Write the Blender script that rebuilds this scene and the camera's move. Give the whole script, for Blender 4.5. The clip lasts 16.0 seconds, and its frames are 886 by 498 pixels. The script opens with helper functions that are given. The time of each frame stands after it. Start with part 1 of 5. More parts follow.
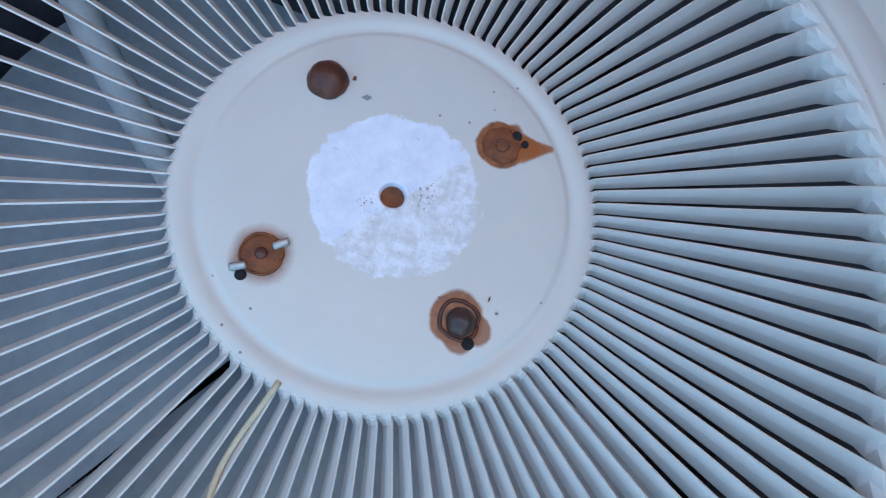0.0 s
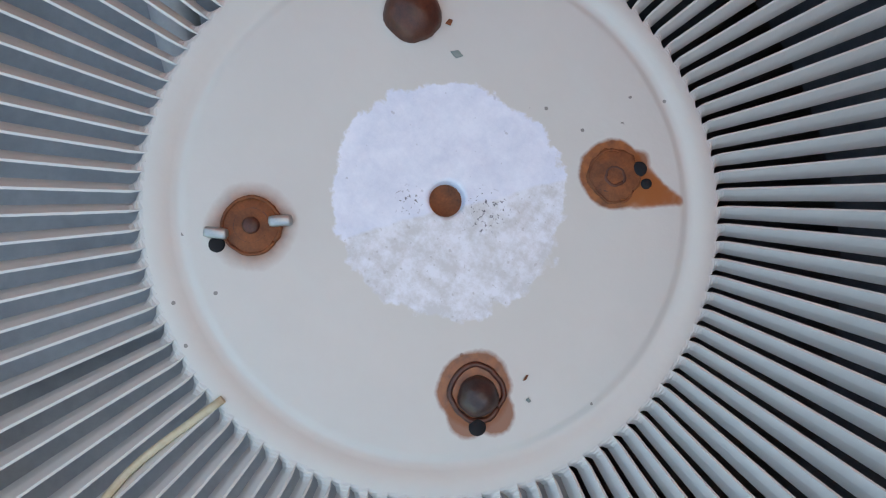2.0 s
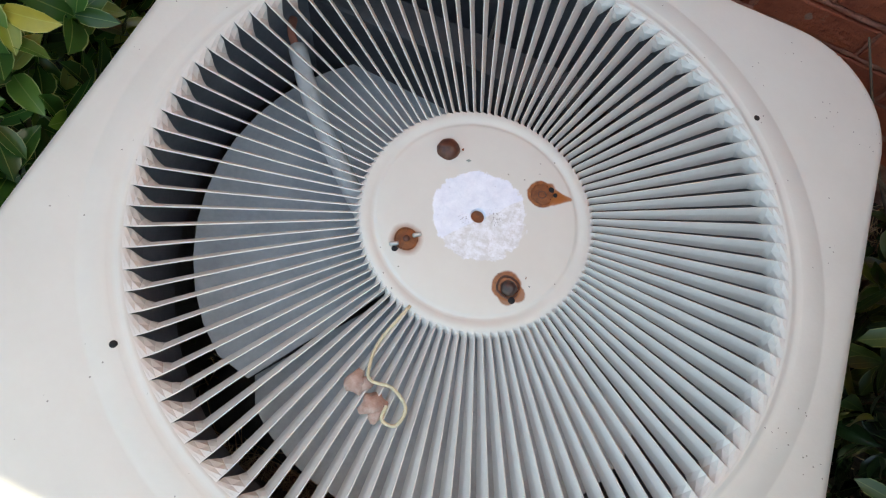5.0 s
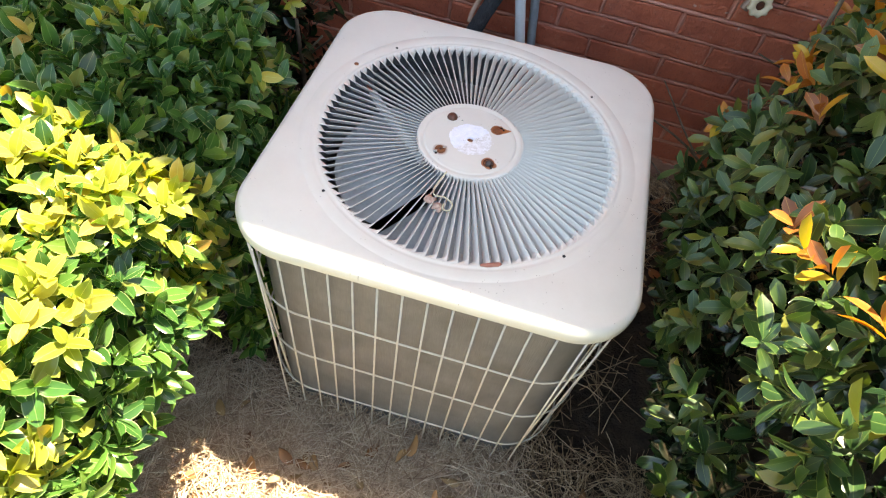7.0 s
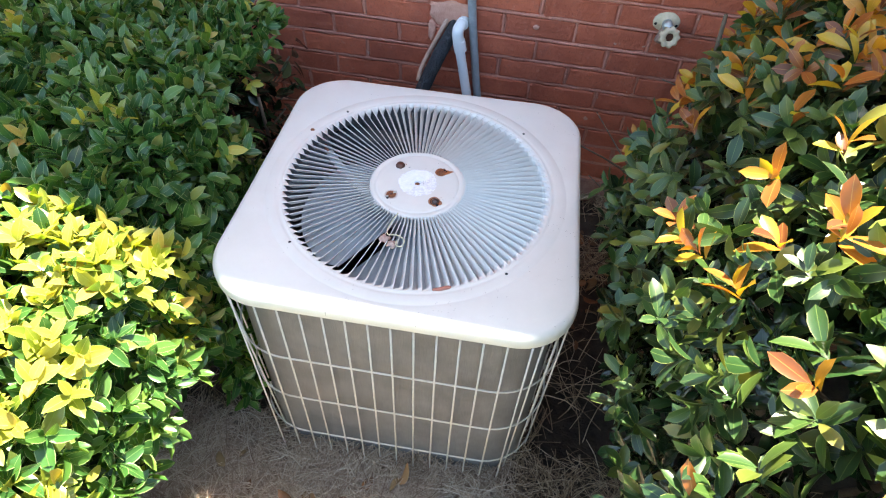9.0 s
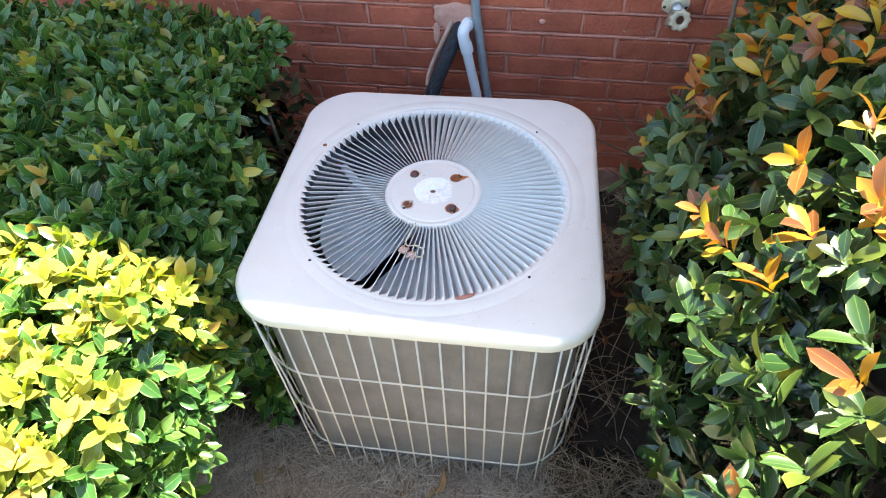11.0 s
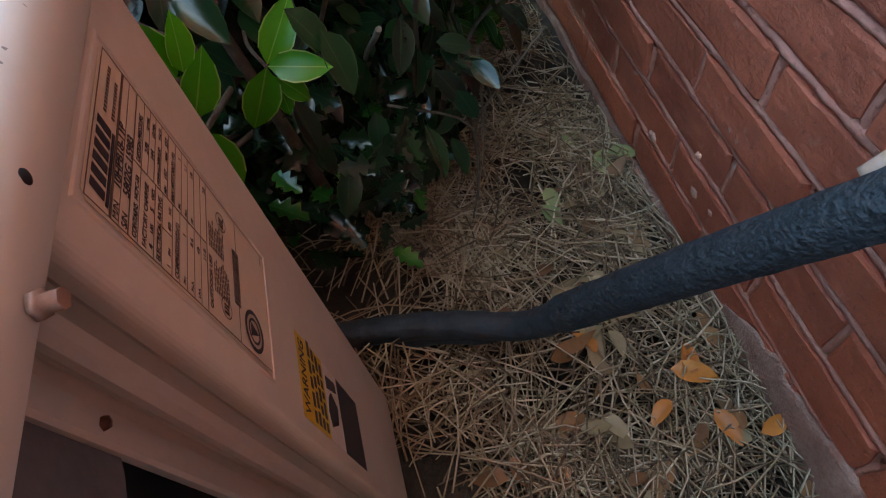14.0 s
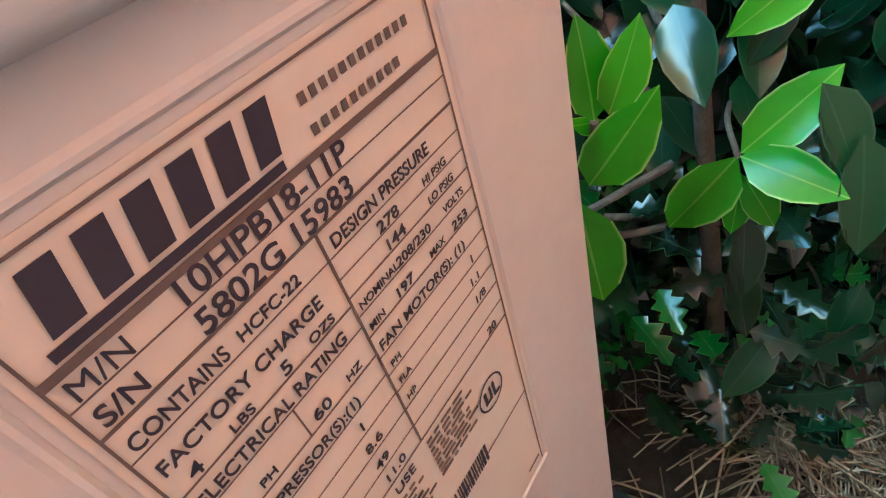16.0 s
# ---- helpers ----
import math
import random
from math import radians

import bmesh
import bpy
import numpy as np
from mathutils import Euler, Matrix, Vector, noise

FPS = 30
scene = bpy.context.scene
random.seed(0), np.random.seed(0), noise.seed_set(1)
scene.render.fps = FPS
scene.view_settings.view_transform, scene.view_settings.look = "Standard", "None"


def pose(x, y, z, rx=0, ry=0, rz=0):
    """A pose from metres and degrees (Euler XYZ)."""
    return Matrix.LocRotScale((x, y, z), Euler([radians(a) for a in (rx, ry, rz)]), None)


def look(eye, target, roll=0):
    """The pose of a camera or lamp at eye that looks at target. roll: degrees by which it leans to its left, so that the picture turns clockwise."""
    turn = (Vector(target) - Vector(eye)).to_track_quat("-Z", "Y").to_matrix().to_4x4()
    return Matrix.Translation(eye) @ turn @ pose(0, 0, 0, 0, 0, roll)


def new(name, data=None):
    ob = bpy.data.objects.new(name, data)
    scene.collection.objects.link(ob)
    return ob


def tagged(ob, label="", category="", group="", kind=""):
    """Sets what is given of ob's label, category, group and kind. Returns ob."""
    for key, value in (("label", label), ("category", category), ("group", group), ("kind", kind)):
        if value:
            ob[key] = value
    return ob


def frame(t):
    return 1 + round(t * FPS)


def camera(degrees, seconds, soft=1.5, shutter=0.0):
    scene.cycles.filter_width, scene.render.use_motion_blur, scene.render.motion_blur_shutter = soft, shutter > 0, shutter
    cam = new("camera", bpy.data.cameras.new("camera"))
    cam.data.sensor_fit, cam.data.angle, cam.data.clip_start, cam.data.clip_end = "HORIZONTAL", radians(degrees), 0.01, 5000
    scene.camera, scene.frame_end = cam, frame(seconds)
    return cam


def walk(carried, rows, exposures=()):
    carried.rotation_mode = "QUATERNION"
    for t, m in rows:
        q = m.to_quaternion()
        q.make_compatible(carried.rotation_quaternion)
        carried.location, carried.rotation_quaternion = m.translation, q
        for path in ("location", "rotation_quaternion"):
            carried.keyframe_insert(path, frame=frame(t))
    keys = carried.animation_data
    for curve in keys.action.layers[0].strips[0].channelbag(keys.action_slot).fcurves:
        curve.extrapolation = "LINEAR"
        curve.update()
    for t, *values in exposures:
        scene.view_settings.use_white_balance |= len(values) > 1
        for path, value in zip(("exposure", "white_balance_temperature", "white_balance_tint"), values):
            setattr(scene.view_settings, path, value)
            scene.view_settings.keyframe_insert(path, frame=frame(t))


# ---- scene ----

# ---- camera ----
cam = camera(75.7, 16.0, soft=1.15)
PATH = [
    (0, (0.006, -0.087, 0.836), (0.181, 0.481, -1.073), 33.6),
    (0.5, (-0.012, -0.053, 0.799), (0.116, 0.407, -1.143), 41.5),
    (1, (-0.014, -0.04, 0.788), (0.085, 0.325, -1.176), 47.9),
    (1.5, (-0.005, -0.033, 0.78), (0.072, 0.234, -1.2), 51.5),
    (2, (-0.002, -0.038, 0.778), (0.11, 0.231, -1.201), 57.6),
    (2.5, (0.005, -0.032, 0.781), (0.09, 0.24, -1.199), 51.8),
    (3, (0.004, -0.035, 0.786), (0.063, 0.258, -1.192), 45.3),
    (5.5, (-0.027, -0.314, 1.106), (-0.066, 0.468, -0.735), 18.3),
    (6, (-0.041, -0.489, 1.193), (-0.121, 0.426, -0.583), 14.4),
    (6.5, (0.014, -0.623, 1.247), (-0.092, 0.407, -0.463), 11.7),
    (7, (0.067, -0.733, 1.3), (-0.057, 0.415, -0.334), 10.5),
    (7.5, (0.119, -0.793, 1.336), (0.001, 0.457, -0.221), 10.5),
    (8, (0.14, -0.808, 1.359), (0.039, 0.481, -0.167), 11.1),
    (8.5, (0.154, -0.812, 1.372), (0.033, 0.475, -0.154), 7.4),
    (11, (0.159, -0.792, 1.379), (-0.076, 0.476, -0.15), -3.8),
    (11.5, (0.126, -0.56, 1.323), (-0.107, 0.67, -0.238), -2.6),
    (12, (0.062, -0.275, 1.242), (-0.206, 0.866, -0.379), 1.0),
    (12.5, (0.015, -0.067, 1.169), (-0.396, 0.911, -0.527), 4.4),
    (13, (0.025, 0.261, 0.986), (-0.588, 1.003, -0.767), 1.1),
    (13.5, (0.092, 0.415, 0.823), (-0.763, 0.858, -0.93), -4.7),
    (14, (0.033, 0.408, 0.675), (-1.07, 0.476, -0.992), -13.4),
    (14.5, (-0.041, 0.387, 0.609), (-1.278, 0.055, -0.927), -17.6),
    (15, (-0.09, 0.376, 0.589), (-1.319, -0.235, -0.865), -18.7),
    (15.5, (-0.095, 0.376, 0.578), (-1.27, -0.481, -0.795), -18.6),
    (16, (-0.101, 0.375, 0.58), (-1.184, -0.711, -0.703), -18.2),
]
EXPOSURES = [(0, 2.31, 6350, -5), (0.5, 2.24, 6850, -3), (1, 2.18, 7250, -2), (1.5, 2.17, 7650, -2), (2, 2.2, 8100, -1), (3, 2.29, 8700, 0), (5.5, 2.68, 9350, 1), (7.0, 2.86, 8800, 4), (8.5, 2.97, 7500, 4), (11.0, 2.97, 7150, 3), (11.5, 2.97, 6900, 0), (12.0, 2.84, 6700, -5), (12.5, 2.92, 6850, -4), (13.0, 3.1, 7500, 1), (13.5, 3.32, 7850, 2), (14.0, 3.8, 7000, -12), (14.5, 4.8, 6150, -27), (15.0, 5.36, 5550, -36), (15.5, 5.5, 5450, -38), (16, 5.54, 5350, -39)]
walk(cam, [(t, look(eye, target, roll)) for t, eye, target, roll in PATH], EXPOSURES)

# ---- daylight ----
SUN_DIR = Vector((0.18, 0.333, 1.0)).normalized()      # towards the sun, which stands behind the house
world = bpy.data.worlds.new("sky")
scene.world = world
world.use_nodes = True
wn = world.node_tree.nodes
sky = wn.new("ShaderNodeTexSky")
sky.sky_type, sky.sun_disc = "NISHITA", False
sky.sun_elevation = math.asin(SUN_DIR.z)
sky.sun_rotation = math.atan2(SUN_DIR.x, SUN_DIR.y)
world.node_tree.links.new(sky.outputs[0], wn["Background"].inputs[0])
wn["Background"].inputs[1].default_value = 0.105
sun_data = bpy.data.lights.new("sun", "SUN")
sun_data.energy, sun_data.angle, sun_data.color = 5.0, radians(0.55), (1.0, 0.95, 0.87)
sun = new("sun", sun_data)
sun.matrix_world = look(SUN_DIR * 20, (0, 0, 0))


# ---- materials ----
def nodes_of(name):
    m = bpy.data.materials.new(name)
    m.use_nodes = True
    nt = m.node_tree
    return m, nt, nt.nodes["Principled BSDF"]


def add(nt, kind, **values):
    n = nt.nodes.new(kind)
    for key, v in values.items():
        n.inputs[key].default_value = v
    return n


def ramp(nt, source, stops):
    r = nt.nodes.new("ShaderNodeValToRGB")
    while len(r.color_ramp.elements) < len(stops):
        r.color_ramp.elements.new(0.5)
    for e, (p, c) in zip(r.color_ramp.elements, stops):
        e.position, e.color = p, (*c, 1) if len(c) == 3 else c
    nt.links.new(source, r.inputs[0])
    return r


def coords(nt):
    return nt.nodes.new("ShaderNodeTexCoord").outputs["Object"]


def noise_of(nt, scale, detail=4.0, rough=0.55, vec=None):
    n = add(nt, "ShaderNodeTexNoise", Scale=scale, Detail=detail, Roughness=rough)
    nt.links.new(vec if vec is not None else coords(nt), n.inputs["Vector"])
    return n.outputs["Fac"]


def mix(nt, fac, a, b, blend="MIX"):
    n = nt.nodes.new("ShaderNodeMix")
    n.data_type, n.blend_type = "RGBA", blend
    for sock, v in ((n.inputs[0], fac), (n.inputs[6], a), (n.inputs[7], b)):
        if isinstance(v, bpy.types.NodeSocket):
            nt.links.new(v, sock)
        elif isinstance(v, (int, float)):
            sock.default_value = v
        else:
            sock.default_value = (*v, 1)
    return n.outputs[2]


def calc(nt, op, a, b=0.0, clamp=False):
    n = nt.nodes.new("ShaderNodeMath")
    n.operation, n.use_clamp = op, clamp
    for sock, v in ((n.inputs[0], a), (n.inputs[1], b)):
        if isinstance(v, bpy.types.NodeSocket):
            nt.links.new(v, sock)
        else:
            sock.default_value = v
    return n.outputs[0]


def bump(nt, bsdf, height, strength, dist):
    b = add(nt, "ShaderNodeBump", Strength=strength, Distance=dist)
    nt.links.new(height, b.inputs["Height"])
    nt.links.new(b.outputs[0], bsdf.inputs["Normal"])


def plain(name, a, b, rough=0.5, scale=30.0, metal=0.0, bump_scale=200.0, bump_s=0.15, bump_d=0.001, coat=0.0):
    """Two-tone material with large and small mottling and a fine relief."""
    m, nt, p = nodes_of(name)
    big = noise_of(nt, scale)
    fine = noise_of(nt, scale * 9)
    f = calc(nt, "ADD", calc(nt, "MULTIPLY", big, 0.7), calc(nt, "MULTIPLY", fine, 0.3))
    r = ramp(nt, f, [(0.32, a), (0.68, b)])
    nt.links.new(r.outputs[0], p.inputs["Base Color"])
    p.inputs["Roughness"].default_value, p.inputs["Metallic"].default_value = rough, metal
    p.inputs["Coat Weight"].default_value = coat
    bump(nt, p, noise_of(nt, bump_scale, 2.0), bump_s, bump_d)
    return m


def disc_mask(nt, vec, cx, cy, radius, soft, wobble, wob_scale):
    """1 inside a wobbly disc round (cx, cy), 0 outside."""
    sep = nt.nodes.new("ShaderNodeSeparateXYZ")
    nt.links.new(vec, sep.inputs[0])
    dx, dy = calc(nt, "SUBTRACT", sep.outputs[0], cx), calc(nt, "SUBTRACT", sep.outputs[1], cy)
    d = calc(nt, "SQRT", calc(nt, "ADD", calc(nt, "MULTIPLY", dx, dx), calc(nt, "MULTIPLY", dy, dy)))
    n = calc(nt, "MULTIPLY", calc(nt, "SUBTRACT", noise_of(nt, wob_scale, 5.0, 0.6, vec), 0.5), wobble)
    d = calc(nt, "ADD", d, n)
    return calc(nt, "DIVIDE", calc(nt, "SUBTRACT", radius, d), soft, True)


BOLTS = [(-0.0435, 0.0432), (0.0405, 0.0394), (-0.0437, -0.0418), (0.0410, -0.0440)]


def cover_material():
    m, nt, p = nodes_of("cream_enamel_cover")
    v = coords(nt)
    base = ramp(nt, noise_of(nt, 9.0, 5.0, 0.6, v), [(0.3, (0.582, 0.577, 0.540)), (0.7, (0.645, 0.640, 0.602))]).outputs[0]
    fine = noise_of(nt, 160.0, 4.0, 0.6, v)
    base = mix(nt, calc(nt, "MULTIPLY", fine, 0.12), base, (0.45, 0.42, 0.39))
    # dirt specks
    vor = add(nt, "ShaderNodeTexVoronoi", Scale=95.0)
    vor.voronoi_dimensions = "2D"
    nt.links.new(v, vor.inputs["Vector"])
    speck = calc(nt, "MULTIPLY", calc(nt, "LESS_THAN", vor.outputs["Distance"], 0.060), calc(nt, "GREATER_THAN", noise_of(nt, 23.0, 4.0, 0.7, v), 0.60))
    base = mix(nt, calc(nt, "MULTIPLY", speck, 0.75), base, (0.12, 0.11, 0.10))
    # bare white patch where a badge was glued
    white = disc_mask(nt, v, 0.001, 0.001, 0.0382, 0.0012, 0.016, 95.0)
    blot = ramp(nt, noise_of(nt, 75.0, 6.0, 0.75, v), [(0.35, (0.66, 0.71, 0.82)), (0.62, (0.80, 0.84, 0.93))]).outputs[0]
    chips = ramp(nt, noise_of(nt, 420.0, 2.0, 0.5, v), [(0.70, (0, 0, 0)), (0.73, (1, 1, 1))]).outputs[0]
    blot = mix(nt, calc(nt, "MULTIPLY", chips, 0.45), blot, (0.35, 0.36, 0.40))
    # the lower half of the patch keeps a film of speckled old glue
    sep = nt.nodes.new("ShaderNodeSeparateXYZ")
    nt.links.new(v, sep.inputs[0])
    side = calc(nt, "SUBTRACT", calc(nt, "MULTIPLY", sep.outputs[0], 0.77), calc(nt, "MULTIPLY", sep.outputs[1], 0.64))
    half = calc(nt, "MULTIPLY", calc(nt, "SUBTRACT", calc(nt, "ADD", side, calc(nt, "MULTIPLY", noise_of(nt, 60.0, 3.0, 0.6, v), 0.004)), 0.005), 900.0, True)
    glue = ramp(nt, noise_of(nt, 150.0, 5.0, 0.7, v), [(0.40, (0.60, 0.61, 0.62)), (0.60, (0.78, 0.81, 0.87))]).outputs[0]
    dots = ramp(nt, noise_of(nt, 520.0, 2.0, 0.5, v), [(0.66, (0, 0, 0)), (0.69, (1, 1, 1))]).outputs[0]
    glue = mix(nt, calc(nt, "MULTIPLY", dots, 0.5), glue, (0.42, 0.41, 0.40))
    blot = mix(nt, half, blot, glue)
    base = mix(nt, white, base, blot)
    # rust round the four fixings
    for i, (x, y) in enumerate(BOLTS):
        halo = disc_mask(nt, v, x, y, (0.0100, 0.0125, 0.0140, 0.0125)[i], (0.002, 0.0012, 0.006, 0.0014)[i], 0.004, 90.0)
        tint = ramp(nt, noise_of(nt, 260.0, 4.0, 0.6, v), [(0.3, (0.15, 0.040, 0.010)), (0.7, (0.34, 0.105, 0.022))]).outputs[0]
        base = mix(nt, calc(nt, "MULTIPLY", halo, (0.55, 0.97, 0.9, 0.95)[i]), base, tint)
    for x, y, r in ((0.0440, -0.0515, 0.0080), (0.0500, -0.0470, 0.0075), (0.0455, 0.0490, 0.0040)):
        base = mix(nt, calc(nt, "MULTIPLY", disc_mask(nt, v, x, y, r, 0.0015, 0.003, 150.0), 0.9), base, (0.25, 0.075, 0.018))
    for x, y, r in ((0.0490, 0.0412, 0.0085), (0.0525, 0.0420, 0.0068), (0.0555, 0.0429, 0.0054), (0.0585, 0.0438, 0.0042), (0.0612, 0.0447, 0.0031), (0.0638, 0.0456, 0.0022)):
        base = mix(nt, calc(nt, "MULTIPLY", disc_mask(nt, v, x, y, r, 0.0014, 0.002, 150.0), 0.85), base, (0.31, 0.095, 0.022))
    for x, y, r in ((0.0125, 0.0045, 0.0085), (-0.0095, -0.0075, 0.0060)):
        fleck = ramp(nt, noise_of(nt, 700.0, 3.0, 0.6, v), [(0.60, (0, 0, 0)), (0.63, (1, 1, 1))]).outputs[0]
        base = mix(nt, calc(nt, "MULTIPLY", disc_mask(nt, v, x, y, r, 0.003, 0.006, 200.0), fleck), base, (0.10, 0.10, 0.12))
    nt.links.new(base, p.inputs["Base Color"])
    p.inputs["Roughness"].default_value = 0.42
    bump(nt, p, noise_of(nt, 320.0, 3.0, 0.6, v), 0.12, 0.0006)
    return m


def brick_material(name, dark, light, mortar=False):
    m, nt, p = nodes_of(name)
    info = nt.nodes.new("ShaderNodeObjectInfo")
    geo = nt.nodes.new("ShaderNodeNewGeometry")
    v = geo.outputs["Position"]
    f = noise_of(nt, 11.0, 6.0, 0.65, v)
    col = ramp(nt, f, [(0.28, dark), (0.72, light)]).outputs[0]
    rnd = info.outputs["Random"] if not mortar else noise_of(nt, 4.0, 2.0, 0.5, v)
    tone = ramp(nt, rnd, [(0.0, (0.80, 0.77, 0.78)), (0.5, (0.96, 0.94, 0.93)), (1.0, (1.12, 1.09, 1.06))]).outputs[0]
    col = mix(nt, 1.0, col, tone, "MULTIPLY")
    pale = ramp(nt, noise_of(nt, 60.0, 5.0, 0.7, v), [(0.60, (0, 0, 0)), (0.72, (1, 1, 1))]).outputs[0]
    col = mix(nt, calc(nt, "MULTIPLY", pale, 0.30), col, (0.62, 0.36, 0.28))
    spot = ramp(nt, noise_of(nt, 34.0, 2.0, 0.4, v), [(0.73, (0, 0, 0)), (0.745, (1, 1, 1))]).outputs[0]
    col = mix(nt, calc(nt, "MULTIPLY", spot, 0.55), col, (0.55, 0.42, 0.36))
    grime = ramp(nt, noise_of(nt, 5.0, 5.0, 0.65, v), [(0.45, (0, 0, 0)), (0.70, (1, 1, 1))]).outputs[0]
    col = mix(nt, calc(nt, "MULTIPLY", grime, 0.28), col, (0.16, 0.05, 0.04))
    pits = ramp(nt, noise_of(nt, 150.0, 5.0, 0.75, v), [(0.34, (1, 1, 1)), (0.42, (0, 0, 0))]).outputs[0]
    col = mix(nt, calc(nt, "MULTIPLY", pits, 0.6), col, (0.13, 0.035, 0.025))
    streak = ramp(nt, noise_of(nt, 22.0, 6.0, 0.75, v), [(0.56, (0, 0, 0)), (0.66, (1, 1, 1))]).outputs[0]
    col = mix(nt, calc(nt, "MULTIPLY", streak, 0.35), col, (0.20, 0.06, 0.05))
    nt.links.new(col, p.inputs["Base Color"])
    p.inputs["Roughness"].default_value = 0.62
    h = calc(nt, "ADD", noise_of(nt, 90.0, 6.0, 0.7, v), calc(nt, "MULTIPLY", noise_of(nt, 25.0, 3.0, 0.5, v), 1.5))
    bump(nt, p, h, 0.8, 0.006)
    return m


def leaf_material(name, stops, rib, edge, trans=0.28, rough=0.32):
    """Leaf colours by leaf, a pale midrib and margin from the leaf's own coordinates, light passing through."""
    m, nt, p = nodes_of(name)
    geo = nt.nodes.new("ShaderNodeNewGeometry")
    info = nt.nodes.new("ShaderNodeObjectInfo")
    r = calc(nt, "FRACT", calc(nt, "ADD", geo.outputs["Random Per Island"], info.outputs["Random"]))
    col = ramp(nt, r, stops).outputs[0]
    col = mix(nt, calc(nt, "MULTIPLY", noise_of(nt, 90.0, 4.0, 0.6, geo.outputs["Position"]), 0.35), col, (0.02, 0.035, 0.012))
    uv = nt.nodes.new("ShaderNodeUVMap")
    sep = nt.nodes.new("ShaderNodeSeparateXYZ")
    nt.links.new(uv.outputs[0], sep.inputs[0])
    across = calc(nt, "ABSOLUTE", calc(nt, "SUBTRACT", sep.outputs[0], 0.5))
    ribm = calc(nt, "LESS_THAN", across, 0.022)
    edgem = calc(nt, "MULTIPLY", calc(nt, "SUBTRACT", across, 0.445), 18.0, True)
    col = mix(nt, calc(nt, "MULTIPLY", ribm, 0.5), col, rib)
    col = mix(nt, calc(nt, "MULTIPLY", edgem, 0.8), col, edge)
    nt.links.new(col, p.inputs["Base Color"])
    p.inputs["Roughness"].default_value = rough
    t = nt.nodes.new("ShaderNodeBsdfTranslucent")
    tc = mix(nt, 1.0, col, (1.5, 1.5, 0.5), "MULTIPLY")
    nt.links.new(tc, t.inputs[0])
    ms = nt.nodes.new("ShaderNodeMixShader")
    ms.inputs[0].default_value = trans
    nt.links.new(p.outputs[0], ms.inputs[1])
    nt.links.new(t.outputs[0], ms.inputs[2])
    nt.links.new(ms.outputs[0], nt.nodes["Material Output"].inputs[0])
    vein = add(nt, "ShaderNodeTexNoise", Scale=300.0, Detail=2.0)
    nt.links.new(geo.outputs["Position"], vein.inputs["Vector"])
    bump(nt, p, vein.outputs["Fac"], 0.06, 0.0006)
    return m


def island_material(name, stops, rough=0.7, trans=0.0):
    m, nt, p = nodes_of(name)
    geo = nt.nodes.new("ShaderNodeNewGeometry")
    info = nt.nodes.new("ShaderNodeObjectInfo")
    r = calc(nt, "FRACT", calc(nt, "ADD", geo.outputs["Random Per Island"], info.outputs["Random"]))
    col = ramp(nt, r, stops).outputs[0]
    n = noise_of(nt, 120.0, 4.0, 0.6, geo.outputs["Position"])
    col = mix(nt, calc(nt, "MULTIPLY", n, 0.45), col, (0.07, 0.05, 0.035))
    nt.links.new(col, p.inputs["Base Color"])
    p.inputs["Roughness"].default_value = rough
    return m


def coil_material():
    m, nt, p = nodes_of("condenser_fins")
    v = coords(nt)
    big = noise_of(nt, 12.0, 5.0, 0.6, v)
    col = ramp(nt, big, [(0.3, (0.150, 0.142, 0.140)), (0.7, (0.245, 0.234, 0.230))]).outputs[0]
    mp = add(nt, "ShaderNodeMapping")
    mp.inputs["Scale"].default_value = (700.0, 700.0, 25.0)
    nt.links.new(v, mp.inputs[0])
    fin = add(nt, "ShaderNodeTexNoise", Scale=1.0, Detail=3.0)
    nt.links.new(mp.outputs[0], fin.inputs["Vector"])
    col = mix(nt, calc(nt, "MULTIPLY", fin.outputs["Fac"], 0.45), col, (0.06, 0.056, 0.054))
    dirt = ramp(nt, noise_of(nt, 130.0, 5.0, 0.7, v), [(0.62, (0, 0, 0)), (0.70, (1, 1, 1))]).outputs[0]
    col = mix(nt, calc(nt, "MULTIPLY", dirt, 0.25), col, (0.30, 0.28, 0.25))
    nt.links.new(col, p.inputs["Base Color"])
    p.inputs["Roughness"].default_value, p.inputs["Metallic"].default_value = 0.6, 0.15
    bump(nt, p, fin.outputs["Fac"], 0.7, 0.002)
    return m


